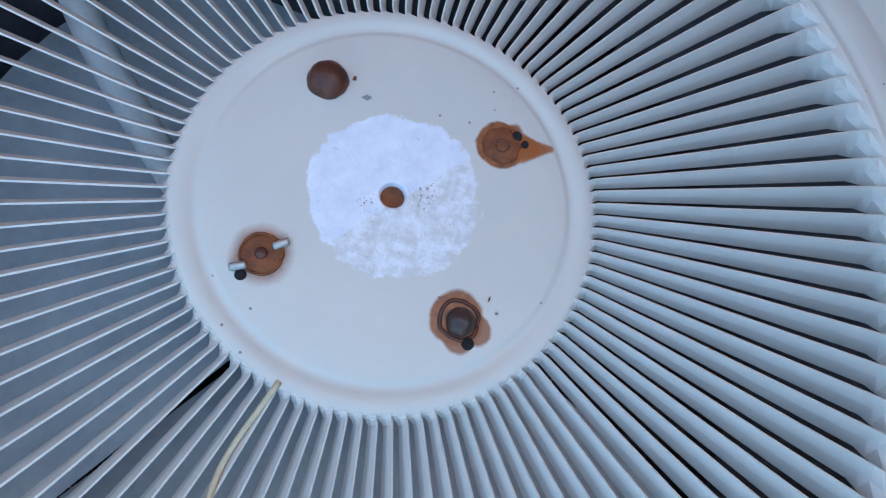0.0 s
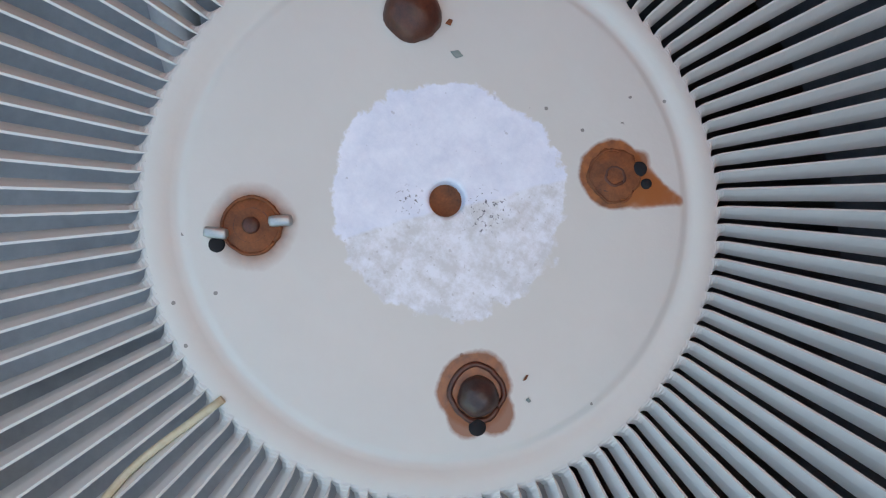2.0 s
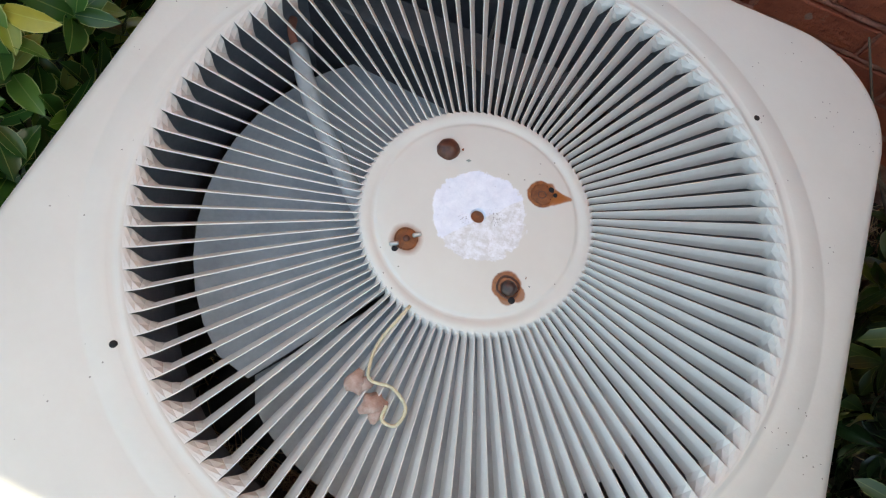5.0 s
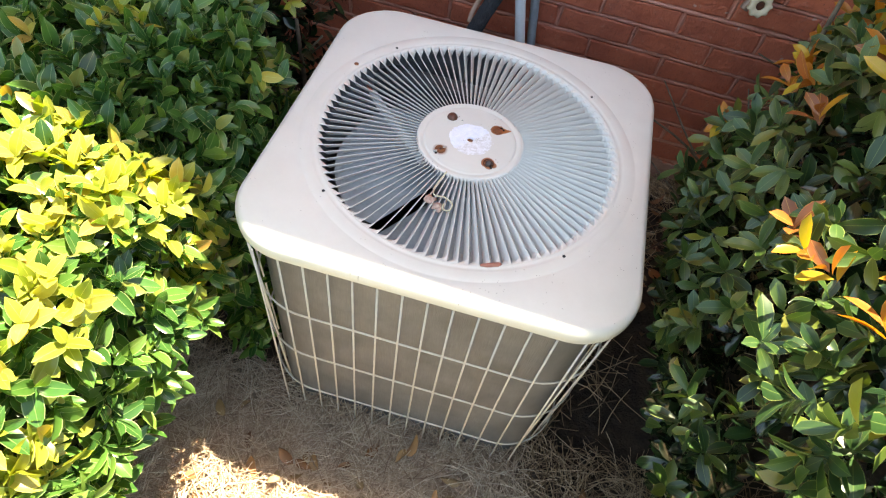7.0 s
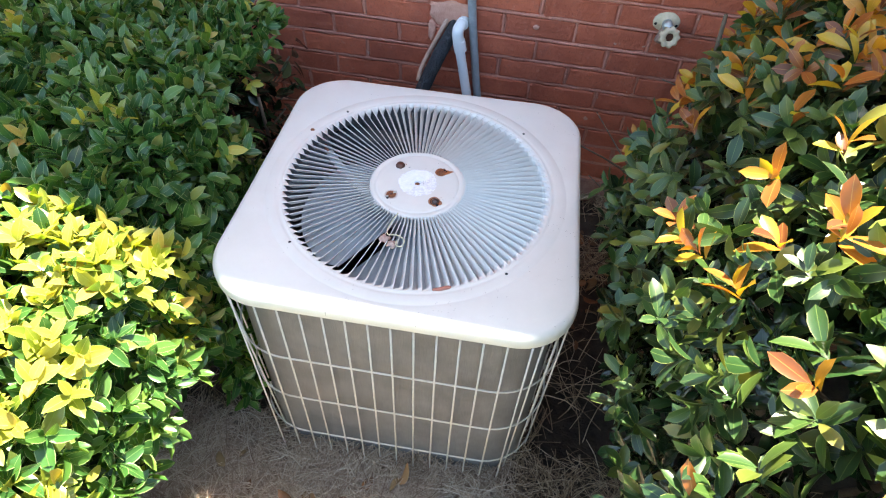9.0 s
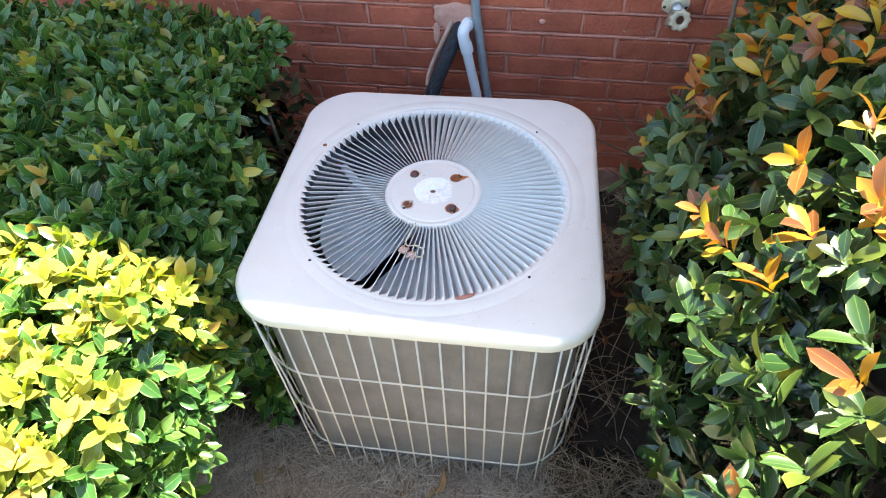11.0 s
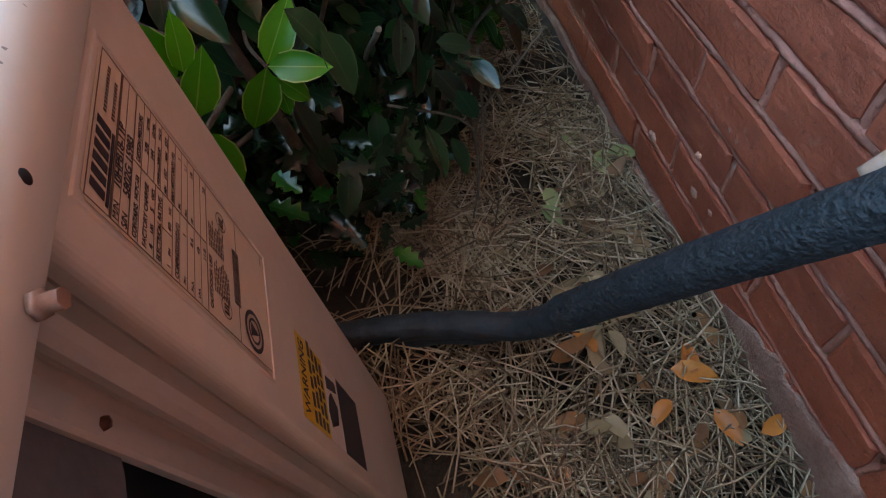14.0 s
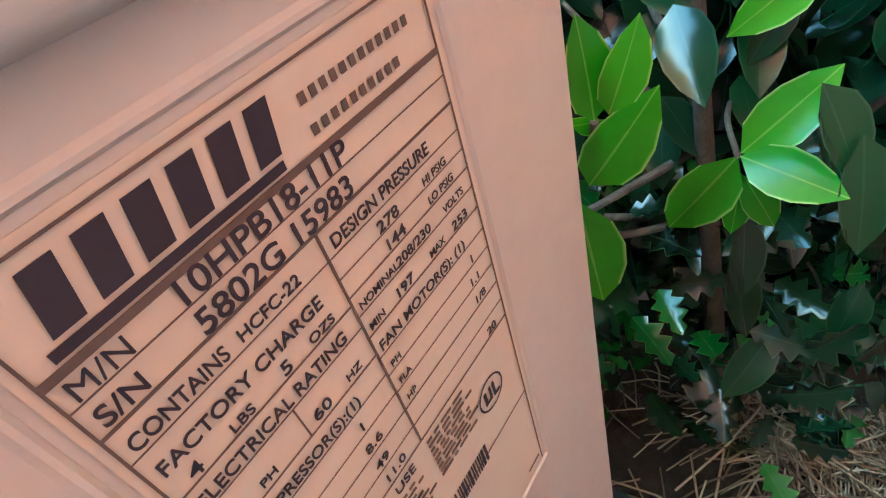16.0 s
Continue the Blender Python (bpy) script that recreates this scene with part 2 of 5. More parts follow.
def ground_material():
    """Dark soil in the planting bed, unseen pale ground added beyond it to bounce light."""
    m, nt, p = nodes_of("brown_soil")
    v = coords(nt)
    soil = ramp(nt, noise_of(nt, 18.0, 6.0, 0.65, v), [(0.3, (0.025, 0.018, 0.013)), (0.7, (0.085, 0.058, 0.04))]).outputs[0]
    dust = ramp(nt, noise_of(nt, 30.0, 6.0, 0.7, v), [(0.3, (0.29, 0.205, 0.155)), (0.7, (0.56, 0.435, 0.34))]).outputs[0]
    # pale unseen ground, added to throw sunlight back at wall and unit
    bounce_ground = ramp(nt, noise_of(nt, 3.0, 6.0, 0.7, v), [(0.3, (0.20, 0.19, 0.10)), (0.7, (0.36, 0.31, 0.20))]).outputs[0]
    sep = nt.nodes.new("ShaderNodeSeparateXYZ")
    nt.links.new(v, sep.inputs[0])
    edge = calc(nt, "ADD", sep.outputs[1], calc(nt, "MULTIPLY", noise_of(nt, 5.0, 3.0, 0.6, v), 0.2))
    # dusty dry soil in front of the unit, lightened further for haze and light
    dry = calc(nt, "MULTIPLY", calc(nt, "MULTIPLY", calc(nt, "SUBTRACT", -0.16, edge), 8.0, True), calc(nt, "MULTIPLY", calc(nt, "SUBTRACT", 0.36, sep.outputs[0]), 8.0, True))
    soil = mix(nt, dry, soil, dust)
    col = mix(nt, calc(nt, "MULTIPLY", calc(nt, "SUBTRACT", -1.15, edge), 12.0, True), soil, bounce_ground)
    nt.links.new(col, p.inputs["Base Color"])
    p.inputs["Roughness"].default_value = 0.95
    bump(nt, p, noise_of(nt, 90.0, 5.0, 0.7, v), 1.0, 0.012)
    return m


COVER = cover_material()
VANE = plain("cream_enamel_louvre", (0.562, 0.552, 0.526), (0.65, 0.64, 0.614), 0.42, 14.0)
BEIGE = plain("beige_painted_steel", (0.56, 0.51, 0.45), (0.64, 0.59, 0.53), 0.42, 12.0, bump_scale=260.0)
PLATE = plain("tan_foil_label", (0.64, 0.56, 0.45), (0.70, 0.62, 0.51), 0.35, 18.0)
INK = plain("dark_ink", (0.028, 0.022, 0.035), (0.04, 0.032, 0.045), 0.5, 80.0)
INK_SOFT = plain("faded_ink", (0.10, 0.075, 0.065), (0.15, 0.11, 0.09), 0.5, 80.0)
WIRE = plain("weathered_cream_wire", (0.50, 0.46, 0.41), (0.62, 0.58, 0.53), 0.5, 60.0)
COIL = coil_material()
FANM = plain("grey_fan_metal", (0.28, 0.31, 0.345), (0.42, 0.455, 0.49), 0.5, 25.0)
# near-black paint puts the shade inside the unit into the colour
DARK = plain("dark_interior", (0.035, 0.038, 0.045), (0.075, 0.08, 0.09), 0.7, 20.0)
RUST = plain("brown_rust", (0.040, 0.013, 0.010), (0.12, 0.036, 0.018), 0.42, 170.0, bump_s=0.5)
RUST2 = plain("orange_rust", (0.09, 0.028, 0.012), (0.27, 0.088, 0.028), 0.75, 160.0, bump_s=0.5)
CHIP = plain("grey_green_primer", (0.16, 0.20, 0.19), (0.26, 0.31, 0.29), 0.6, 200.0)
DARKBOLT = plain("blackened_rust", (0.030, 0.018, 0.018), (0.075, 0.042, 0.036), 0.35, 200.0, bump_s=0.4)
ZINC = plain("dull_zinc", (0.33, 0.35, 0.36), (0.5, 0.52, 0.52), 0.4, 200.0, 0.7)
SCREWM = plain("dull_rusty_screw", (0.20, 0.12, 0.09), (0.32, 0.22, 0.18), 0.5, 200.0, 0.3)
SHROUD = plain("grey_shroud_steel", (0.11, 0.12, 0.135), (0.19, 0.20, 0.22), 0.55, 20.0)
HOLE = plain("black_hole", (0.006, 0.006, 0.008), (0.012, 0.012, 0.014), 0.9, 50.0)
STRAPM = plain("pale_grey_conduit", (0.46, 0.47, 0.48), (0.58, 0.59, 0.60), 0.5, 60.0)
REDW = plain("dull_red_paint", (0.30, 0.10, 0.07), (0.42, 0.17, 0.12), 0.6, 100.0)
TWINE = plain("pale_twine", (0.50, 0.44, 0.28), (0.64, 0.59, 0.44), 0.8, 300.0)
DRYBIT = plain("dried_flower", (0.30, 0.16, 0.13), (0.50, 0.38, 0.33), 0.8, 200.0)
BRICK = brick_material("red_painted_brick", (0.40, 0.088, 0.046), (0.62, 0.158, 0.082))
MORTAR = brick_material("red_stained_mortar", (0.45, 0.150, 0.100), (0.70, 0.31, 0.23), True)
PINKM = plain("pink_mortar_patch", (0.50, 0.225, 0.165), (0.66, 0.36, 0.275), 0.85, 40.0, bump_s=0.8, bump_d=0.004)
PALEM = plain("grey_pink_base_mortar", (0.24, 0.095, 0.068), (0.46, 0.26, 0.205), 0.85, 25.0, bump_s=0.8, bump_d=0.004)
FOAM = plain("black_foam_insulation", (0.015, 0.017, 0.022), (0.036, 0.040, 0.048), 0.7, 40.0, bump_scale=90.0, bump_s=0.6, bump_d=0.004)
FOAM_OLD = plain("cracked_foam_insulation", (0.012, 0.014, 0.018), (0.034, 0.038, 0.046), 0.75, 60.0, bump_scale=170.0, bump_s=0.9, bump_d=0.007)
PVC = plain("white_pvc", (0.74, 0.76, 0.79), (0.82, 0.83, 0.85), 0.35, 20.0)
CONDUIT = plain("grey_flexible_conduit", (0.20, 0.215, 0.235), (0.29, 0.305, 0.325), 0.45, 50.0)
COPPER = plain("tan_copper_tube", (0.40, 0.24, 0.17), (0.55, 0.36, 0.28), 0.5, 60.0)
BIBM = plain("cream_painted_tap", (0.46, 0.36, 0.24), (0.64, 0.54, 0.40), 0.6, 60.0, bump_s=0.5)
YELLOW = plain("yellow_warning", (0.62, 0.42, 0.03), (0.70, 0.50, 0.05), 0.5, 60.0)
WHITEP = plain("white_label", (0.62, 0.58, 0.54), (0.72, 0.68, 0.64), 0.5, 60.0)
BARK = plain("grey_brown_bark", (0.07, 0.05, 0.035), (0.16, 0.125, 0.09), 0.85, 60.0, bump_s=0.8, bump_d=0.003)
SOIL = ground_material()
STRAW = island_material("pine_straw", [(0.0, (0.12, 0.068, 0.038)), (0.3, (0.30, 0.19, 0.11)), (0.65, (0.52, 0.36, 0.22)), (1.0, (0.76, 0.60, 0.43))], 0.6)
# paler straw, its colour lifted further to carry haze and light
PALE_STRAW = island_material("bleached_pine_straw", [(0.0, (0.32, 0.20, 0.14)), (0.3, (0.56, 0.41, 0.30)), (0.65, (0.75, 0.59, 0.45)), (1.0, (0.88, 0.76, 0.62))], 0.6)
DEAD = island_material("dead_leaf", [(0.0, (0.13, 0.055, 0.025)), (0.4, (0.36, 0.15, 0.05)), (0.7, (0.30, 0.19, 0.09)), (1.0, (0.38, 0.27, 0.15))], 0.6)
HEDGE = leaf_material("hedge_leaf", [(0.0, (0.024, 0.075, 0.021)), (0.4, (0.048, 0.142, 0.032)), (0.75, (0.092, 0.205, 0.042)), (0.94, (0.15, 0.25, 0.05)), (1.0, (0.26, 0.26, 0.07))], (0.20, 0.30, 0.10), (0.44, 0.54, 0.24), 0.32, 0.24)
# near-black green paints the gloom inside the crowns into the leaf colour
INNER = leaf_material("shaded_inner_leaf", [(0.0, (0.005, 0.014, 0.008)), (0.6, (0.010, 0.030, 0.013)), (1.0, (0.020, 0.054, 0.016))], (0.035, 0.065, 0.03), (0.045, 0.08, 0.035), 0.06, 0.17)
# hedge leaf again, darkened so the shade between leaves is painted in
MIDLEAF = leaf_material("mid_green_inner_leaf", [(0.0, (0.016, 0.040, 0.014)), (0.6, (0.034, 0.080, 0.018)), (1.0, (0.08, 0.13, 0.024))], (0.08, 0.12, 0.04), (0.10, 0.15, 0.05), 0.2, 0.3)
FRESH = leaf_material("fresh_green_leaf", [(0.0, (0.075, 0.30, 0.014)), (1.0, (0.14, 0.44, 0.02))], (0.30, 0.52, 0.10), (0.50, 0.66, 0.22), 0.38, 0.22)
CLEY = leaf_material("glossy_shrub_leaf", [(0.0, (0.010, 0.031, 0.011)), (0.45, (0.023, 0.063, 0.016)), (0.8, (0.052, 0.098, 0.019)), (0.95, (0.11, 0.14, 0.025)), (1.0, (0.20, 0.17, 0.035))], (0.12, 0.17, 0.05), (0.24, 0.27, 0.09), 0.11, 0.36)
COPPERY = leaf_material("orange_new_leaf", [(0.0, (0.15, 0.05, 0.03)), (0.3, (0.42, 0.13, 0.025)), (0.65, (0.52, 0.24, 0.025)), (1.0, (0.46, 0.38, 0.04))], (0.5, 0.28, 0.08), (0.5, 0.22, 0.06), 0.35, 0.3)
ROOF = plain("white_painted_soffit", (0.66, 0.65, 0.62), (0.74, 0.73, 0.70), 0.6, 6.0)


# ---- geometry helpers ----
def mesh_of(name, verts, faces, material, smooth=False, uvs=None):
    me = bpy.data.meshes.new(name)
    me.from_pydata([tuple(v) for v in verts], [], faces)
    me.materials.append(material)
    if uvs is not None:
        layer = me.uv_layers.new(name="UVMap")
        idx = np.empty(len(me.loops), dtype=np.int32)
        me.loops.foreach_get("vertex_index", idx)
        layer.data.foreach_set("uv", np.asarray(uvs, dtype=np.float32)[idx].ravel())
    if smooth:
        me.polygons.foreach_set("use_smooth", [True] * len(me.polygons))
    me.update()
    return me


def bm_mesh(name, bm, material, smooth=False):
    me = bpy.data.meshes.new(name)
    bmesh.ops.recalc_face_normals(bm, faces=bm.faces)
    bm.to_mesh(me)
    bm.free()
    me.materials.append(material)
    if smooth:
        me.polygons.foreach_set("use_smooth", [True] * len(me.polygons))
    return me


def part(name, data, parent, label="", m=None):
    ob = new(name, data)
    ob.parent = parent
    if m is not None:
        ob.matrix_basis = m
    if label:
        tagged(ob, label)
    return ob


def thing(name, label, category, group="", kind="", at=(0, 0, 0)):
    ob = new(name)
    ob.location = at
    ob.empty_display_size = 0.05
    return tagged(ob, label, category, group, kind)


def box_bm(x0, x1, y0, y1, z0, z1, bevel=0.0):
    bm = bmesh.new()
    bmesh.ops.create_cube(bm, size=1)
    for v in bm.verts:
        v.co = Vector(((x0 + x1) / 2 + v.co.x * (x1 - x0), (y0 + y1) / 2 + v.co.y * (y1 - y0), (z0 + z1) / 2 + v.co.z * (z1 - z0)))
    if bevel:
        bmesh.ops.bevel(bm, geom=bm.edges[:], offset=bevel, segments=2, affect="EDGES", profile=0.6)
    return bm


def smooth_path(points, per=8):
    """Catmull-Rom points along a polyline."""
    p = [Vector(q) for q in points]
    p = [p[0] * 2 - p[1]] + p + [p[-1] * 2 - p[-2]]
    out = []
    for i in range(1, len(p) - 2):
        for k in range(per):
            t = k / per
            a, b, c, d = p[i - 1:i + 3]
            out.append(0.5 * ((2 * b) + (c - a) * t + (2 * a - 5 * b + 4 * c - d) * t * t + (3 * b - a - 3 * c + d) * t ** 3))
    out.append(p[-2])
    return out


def tube_mesh(name, path, radius, material, sides=10, ridge=0.0, rough=0.0):
    """A tube along a path; ridge: corrugation height, rough: uneven skin."""
    path = [Vector(q) for q in path]
    if len(path) == 2:
        path = [path[0], path[0].lerp(path[1], 0.02), path[0].lerp(path[1], 0.98), path[1]]
    verts, faces = [], []
    side = Vector((0.3, 0.2, 1)).cross(path[1] - path[0]).normalized()
    n = len(path)
    for i, q in enumerate(path):
        d = (path[min(i + 1, n - 1)] - path[max(i - 1, 0)]).normalized()
        side = (side - d * side.dot(d)).normalized()
        other = d.cross(side)
        r = radius(i / (n - 1)) if callable(radius) else radius
        r += ridge * (0.0, 0.55, 1.0, 0.55)[i % 4]
        for k in range(sides):
            a = 2 * math.pi * k / sides
            rr = r + rough * (noise.noise(q * 45 + Vector((k * 0.7, 0, 0))))
            verts.append(q + (side * math.cos(a) + other * math.sin(a)) * rr)
    for i in range(n - 1):
        for k in range(sides):
            a, b = i * sides + k, i * sides + (k + 1) % sides
            faces.append((a, b, b + sides, a + sides))
    faces.append(tuple(range(sides))[::-1])
    faces.append(tuple(range((n - 1) * sides, n * sides)))
    me = mesh_of(name, verts, faces, material, True)
    me.polygons[len(faces) - 1].use_smooth = me.polygons[len(faces) - 2].use_smooth = False      # flat, crisp ends
    return me


def dome_mesh(name, r, h, material, seg=20, rings=6, wob=0.0):
    verts, faces = [], []
    for i in range(rings + 1):
        a = math.pi / 2 * i / rings
        for k in range(seg):
            b = 2 * math.pi * k / seg
            q = 1 + wob * noise.noise(Vector((math.cos(b) * 2, math.sin(b) * 2, i * 0.4 + r * 300)))
            verts.append((r * math.cos(a) * math.cos(b) * q, r * math.cos(a) * math.sin(b) * q, h * math.sin(a) - (0.001 if i == 0 else 0)))
    for i in range(rings):
        for k in range(seg):
            a, b = i * seg + k, i * seg + (k + 1) % seg
            faces.append((a, b, b + seg, a + seg))
    return mesh_of(name, verts, faces, material, True)


def rounded_square(half, radius, n):
    """n points round a square with rounded corners, by angle."""
    pts = []
    for i in range(n):
        a = 2 * math.pi * i / n
        c, s = math.cos(a), math.sin(a)
        t = half / max(abs(c), abs(s))
        x, y = c * t, s * t
        k = half - radius
        if abs(x) > k and abs(y) > k:
            cx, cy = math.copysign(k, x), math.copysign(k, y)
            bq = cx * c + cy * s
            t = bq + math.sqrt(max(0.0, bq * bq - (cx * cx + cy * cy - radius * radius)))
            x, y = c * t, s * t
        pts.append((x, y))
    return pts


# ---- condenser unit ----
TOP = 0.600
unit = thing("air_conditioner_unit", "cream square outdoor condenser with radial top louvres and wire guard, rust-stained", "air conditioner")


def cover_sheet():
    """Outer part of the top cover: a ring from the louvres out to the rounded skirt."""
    n = 240
    outer = rounded_square(0.322, 0.105, n)
    rows = [(0.2615, -0.0012), (0.2635, 0.0), (0.2650, 0.0), (0.2672, -0.0008), (0.2700, -0.0009), (0.2728, 0.0), (0.2745, 0.0003)]
    verts, faces = [], []
    for i in range(n):
        a = 2 * math.pi * i / n
        for r, dz in rows:
            verts.append((r * math.cos(a), r * math.sin(a), TOP + dz))
        x, y = outer[i]
        ro = math.hypot(x, y)
        for r, dz in ((0.2912, 0.0003), (0.2925, -0.0002), (0.2938, 0.0)):
            verts.append((r * math.cos(a), r * math.sin(a), TOP + dz))
        for back, dz in ((0.013, 0.0), (0.0085, -0.001), (0.004, -0.0042), (0.001, -0.009), (0.0, -0.015), (0.0, -0.0275), (0.002, -0.0300), (0.005, -0.0295), (0.005, -0.016)):
            k = (ro - back) / ro
            verts.append((x * k, y * k, TOP + dz))
    m = len(rows) + 12
    for i in range(n):
        for j in range(m - 1):
            a, b = i * m + j, ((i + 1) % n) * m + j
            faces.append((a, a + 1, b + 1, b))
    return mesh_of("top_cover", verts, faces, COVER, True)


part("top_cover", cover_sheet(), unit, "cream enamelled top cover with rounded corners")


def hub_sheet():
    n = 200
    rows = [(0.0052, -0.004), (0.0058, -0.0006), (0.0062, 0.0), (0.0072, 0.0), (0.02, 0.0), (0.04, 0.0), (0.06, 0.0), (0.0785, 0.0), (0.0800, -0.0003), (0.0813, -0.0012), (0.0826, -0.0014), (0.0845, -0.0009), (0.0865, -0.0001), (0.0900, 0.0), (0.0917, -0.0005)]
    verts, faces = [], []
    for i in range(n):
        a = 2 * math.pi * i / n
        verts += [(r * math.cos(a), r * math.sin(a), TOP + dz) for r, dz in rows]
    m = len(rows)
    for i in range(n):
        for j in range(m - 1):
            a, b = i * m + j, ((i + 1) % n) * m + j
            faces.append((a, a + 1, b + 1, b))
    return mesh_of("hub_plate", verts, faces, COVER, True)


hub = part("hub_plate", hub_sheet(), unit, "round cream hub plate with white patch and four rust stains")
part("centre_hole", dome_mesh("centre_hole", 0.0062, -0.002, RUST2), hub, "rusty centre hole", pose(0, 0, TOP - 0.0025))


VANES = 100
TILT = radians(62)


def vane_mesh():
    """One louvre: hinged along a radial line, swung down, running flat into the sheet at both ends."""
    r0, r1 = 0.0915, 0.2622
    rs = [r0, r0 + 0.0012, r0 + 0.0024, r0 + 0.0038, r0 + 0.0055, r0 + 0.014, 0.13, 0.17, 0.215, r1 - 0.022, r1 - 0.015, r1 - 0.010, r1 - 0.005, r1 - 0.002, r1]
    verts, faces = [], []
    th = 0.0009
    for r in rs:
        f = min(1.0, (r - r0) / 0.0054, (r1 - r) / 0.014)
        f = f * f * (3 - 2 * f)
        a = TILT * max(0.0, f)
        w = 2 * math.pi * r / VANES
        for s, off in ((0.0, 0.0), (0.5, 0.03), (1.0, 0.0), (1.0, 0.0), (0.5, 0.03), (0.0, 0.0)):
            k = len(verts) % 6
            low = th if k >= 3 else 0.0
            d = s * w
            bow = off * w
            y = -(d * math.cos(a)) - (bow * math.sin(a)) + low * math.sin(a)
            z = -(d * math.sin(a)) + bow * math.cos(a) - low * math.cos(a)
            verts.append((r, y, TOP - 0.0006 + z))
    for i in range(len(rs) - 1):
        for k in range(6):
            a, b = i * 6 + k, i * 6 + (k + 1) % 6
            faces.append((a, b, b + 6, a + 6))
    faces += [tuple(range(6)), tuple(range(len(verts) - 6, len(verts)))]
    return mesh_of("louvre", verts, faces, VANE, False)


VMESH = vane_mesh()
for i in range(VANES):
    part("louvre", VMESH, unit, "", pose(0, 0, 0, 0, 0, 360 / VANES * (i + 0.5)))

# fixings on the hub, each weathered in its own way
def rust_ring(r, w, material, wob=0.06):
    """A raised, uneven ring of rust scale."""
    pts = []
    for i in range(37):
        a = 2 * math.pi * i / 36
        q = r * (1 + wob * noise.noise(Vector((math.cos(a) * 2, math.sin(a) * 2, r * 900))))
        pts.append((q * math.cos(a), q * math.sin(a), 0))
    return tube_mesh("rust_ring", pts, w, material, 6)


def flake(name, points, material, at):
    """A thin chip of lifted paint."""
    bm = bmesh.new()
    f = bm.faces.new([bm.verts.new((x, y, 0)) for x, y in points])
    for g in bmesh.ops.extrude_face_region(bm, geom=[f])["geom"]:
        if isinstance(g, bmesh.types.BMVert):
            g.co.z += 0.0003
    return part(name, bm_mesh(name, bm, material), hub, "", pose(at[0], at[1], TOP + 0.0003))


part("bolt", dome_mesh("bolt", 0.0095, 0.0072, RUST, 28, 8, wob=0.10), hub, "brown rusted bolt head", pose(*BOLTS[0], TOP))
flake("paint_chip", [(-0.0022, -0.0012), (0.0006, -0.0018), (0.0020, 0.0002), (-0.0004, 0.0008)], CHIP, (-0.0244, 0.0415))
flake("paint_chip", [(-0.0008, -0.0010), (0.0010, -0.0006), (0.0006, 0.0014), (-0.0006, 0.0010)], RUST2, (-0.0325, 0.0481))
b = part("bolt", dome_mesh("bolt", 0.0092, 0.0016, RUST2, 28, 6, wob=0.25), hub, "flaking rusted bolt", pose(*BOLTS[1], TOP))
for r, w, m in ((0.0030, 0.0008, RUST), (0.0058, 0.0005, RUST), (0.0084, 0.0005, RUST2)):
    part("rust_ring", rust_ring(r, w, m, 0.16), b, "", pose(0.0004, -0.0006, 0.0013 - r * 0.12))
for x, y, r in ((0.0467, 0.0462, 0.0027), (0.0513, 0.0434, 0.0019)):
    part("screw_hole", dome_mesh("screw_hole", r, 0.0008, HOLE, 14, 3), hub, "", pose(x, y, TOP + 0.0006))
b = part("bolt", dome_mesh("bolt", 0.0090, 0.0018, RUST2, 28, 6, wob=0.12), hub, "flat orange rusted bolt", pose(*BOLTS[2], TOP))
part("bolt_core", dome_mesh("bolt_core", 0.0028, 0.0012, RUST, 14, 4), b, "", pose(0, 0, 0.0017))
for r, w, m in ((0.0052, 0.0006, RUST), (0.0086, 0.0006, RUST2)):
    part("rust_ring", rust_ring(r, w, m, 0.08), b, "", pose(0, 0, 0.0014 - r * 0.1))
for dx, dy, rz in ((-0.0069, -0.0077, 28), (0.0062, 0.0062, 40)):
    part("clip_prong", bm_mesh("clip_prong", box_bm(-0.0036, 0.0036, -0.0017, 0.0017, 0, 0.0030, 0.0012), ZINC, True), hub, "dull zinc clip prong", pose(BOLTS[2][0] + dx, BOLTS[2][1] + dy, TOP, 0, 0, rz))
part("screw_hole", dome_mesh("screw_hole", 0.0026, 0.0007, HOLE, 14, 3), hub, "", pose(BOLTS[2][0] - 0.0050, BOLTS[2][1] - 0.0105, TOP + 0.0005))
b = part("bolt", dome_mesh("bolt", 0.0064, 0.0062, DARKBOLT, 28, 8, wob=0.08), hub, "dark rusted bolt head", pose(0.0432, -0.0452, TOP))
part("rust_ring", rust_ring(0.0084, 0.0010, RUST, 0.12), b, "", pose(-0.0008, 0.0006, 0.0))
part("screw_hole", dome_mesh("screw_hole", 0.0029, 0.0009, HOLE, 14, 3), hub, "", pose(0.0484, -0.0532, TOP + 0.0006))
flake("paint_chip", [(-0.0003, -0.0010), (0.0004, -0.0002), (0.0002, 0.0016), (-0.0004, 0.0010)], RUST2, (0.0527, -0.0325))
flake("paint_chip", [(-0.0006, -0.0004), (0.0008, -0.0006), (0.0010, 0.0004), (-0.0002, 0.0008)], CHIP, (0.0571, -0.0375))
for x, y in ((-0.195, 0.194), (0.196, 0.196), (-0.194, -0.195), (0.194, -0.194)):
    part("screw_hole", dome_mesh("screw_hole", 0.0030, 0.0008, HOLE, 14, 3), unit, "", pose(x, y, TOP + 0.0003))
part("rusty_hole", dome_mesh("rusty_hole", 0.0050, 0.0010, RUST2, 16, 3), unit, "rusty open hole", pose(-0.251, 0.118, TOP + 0.0003))


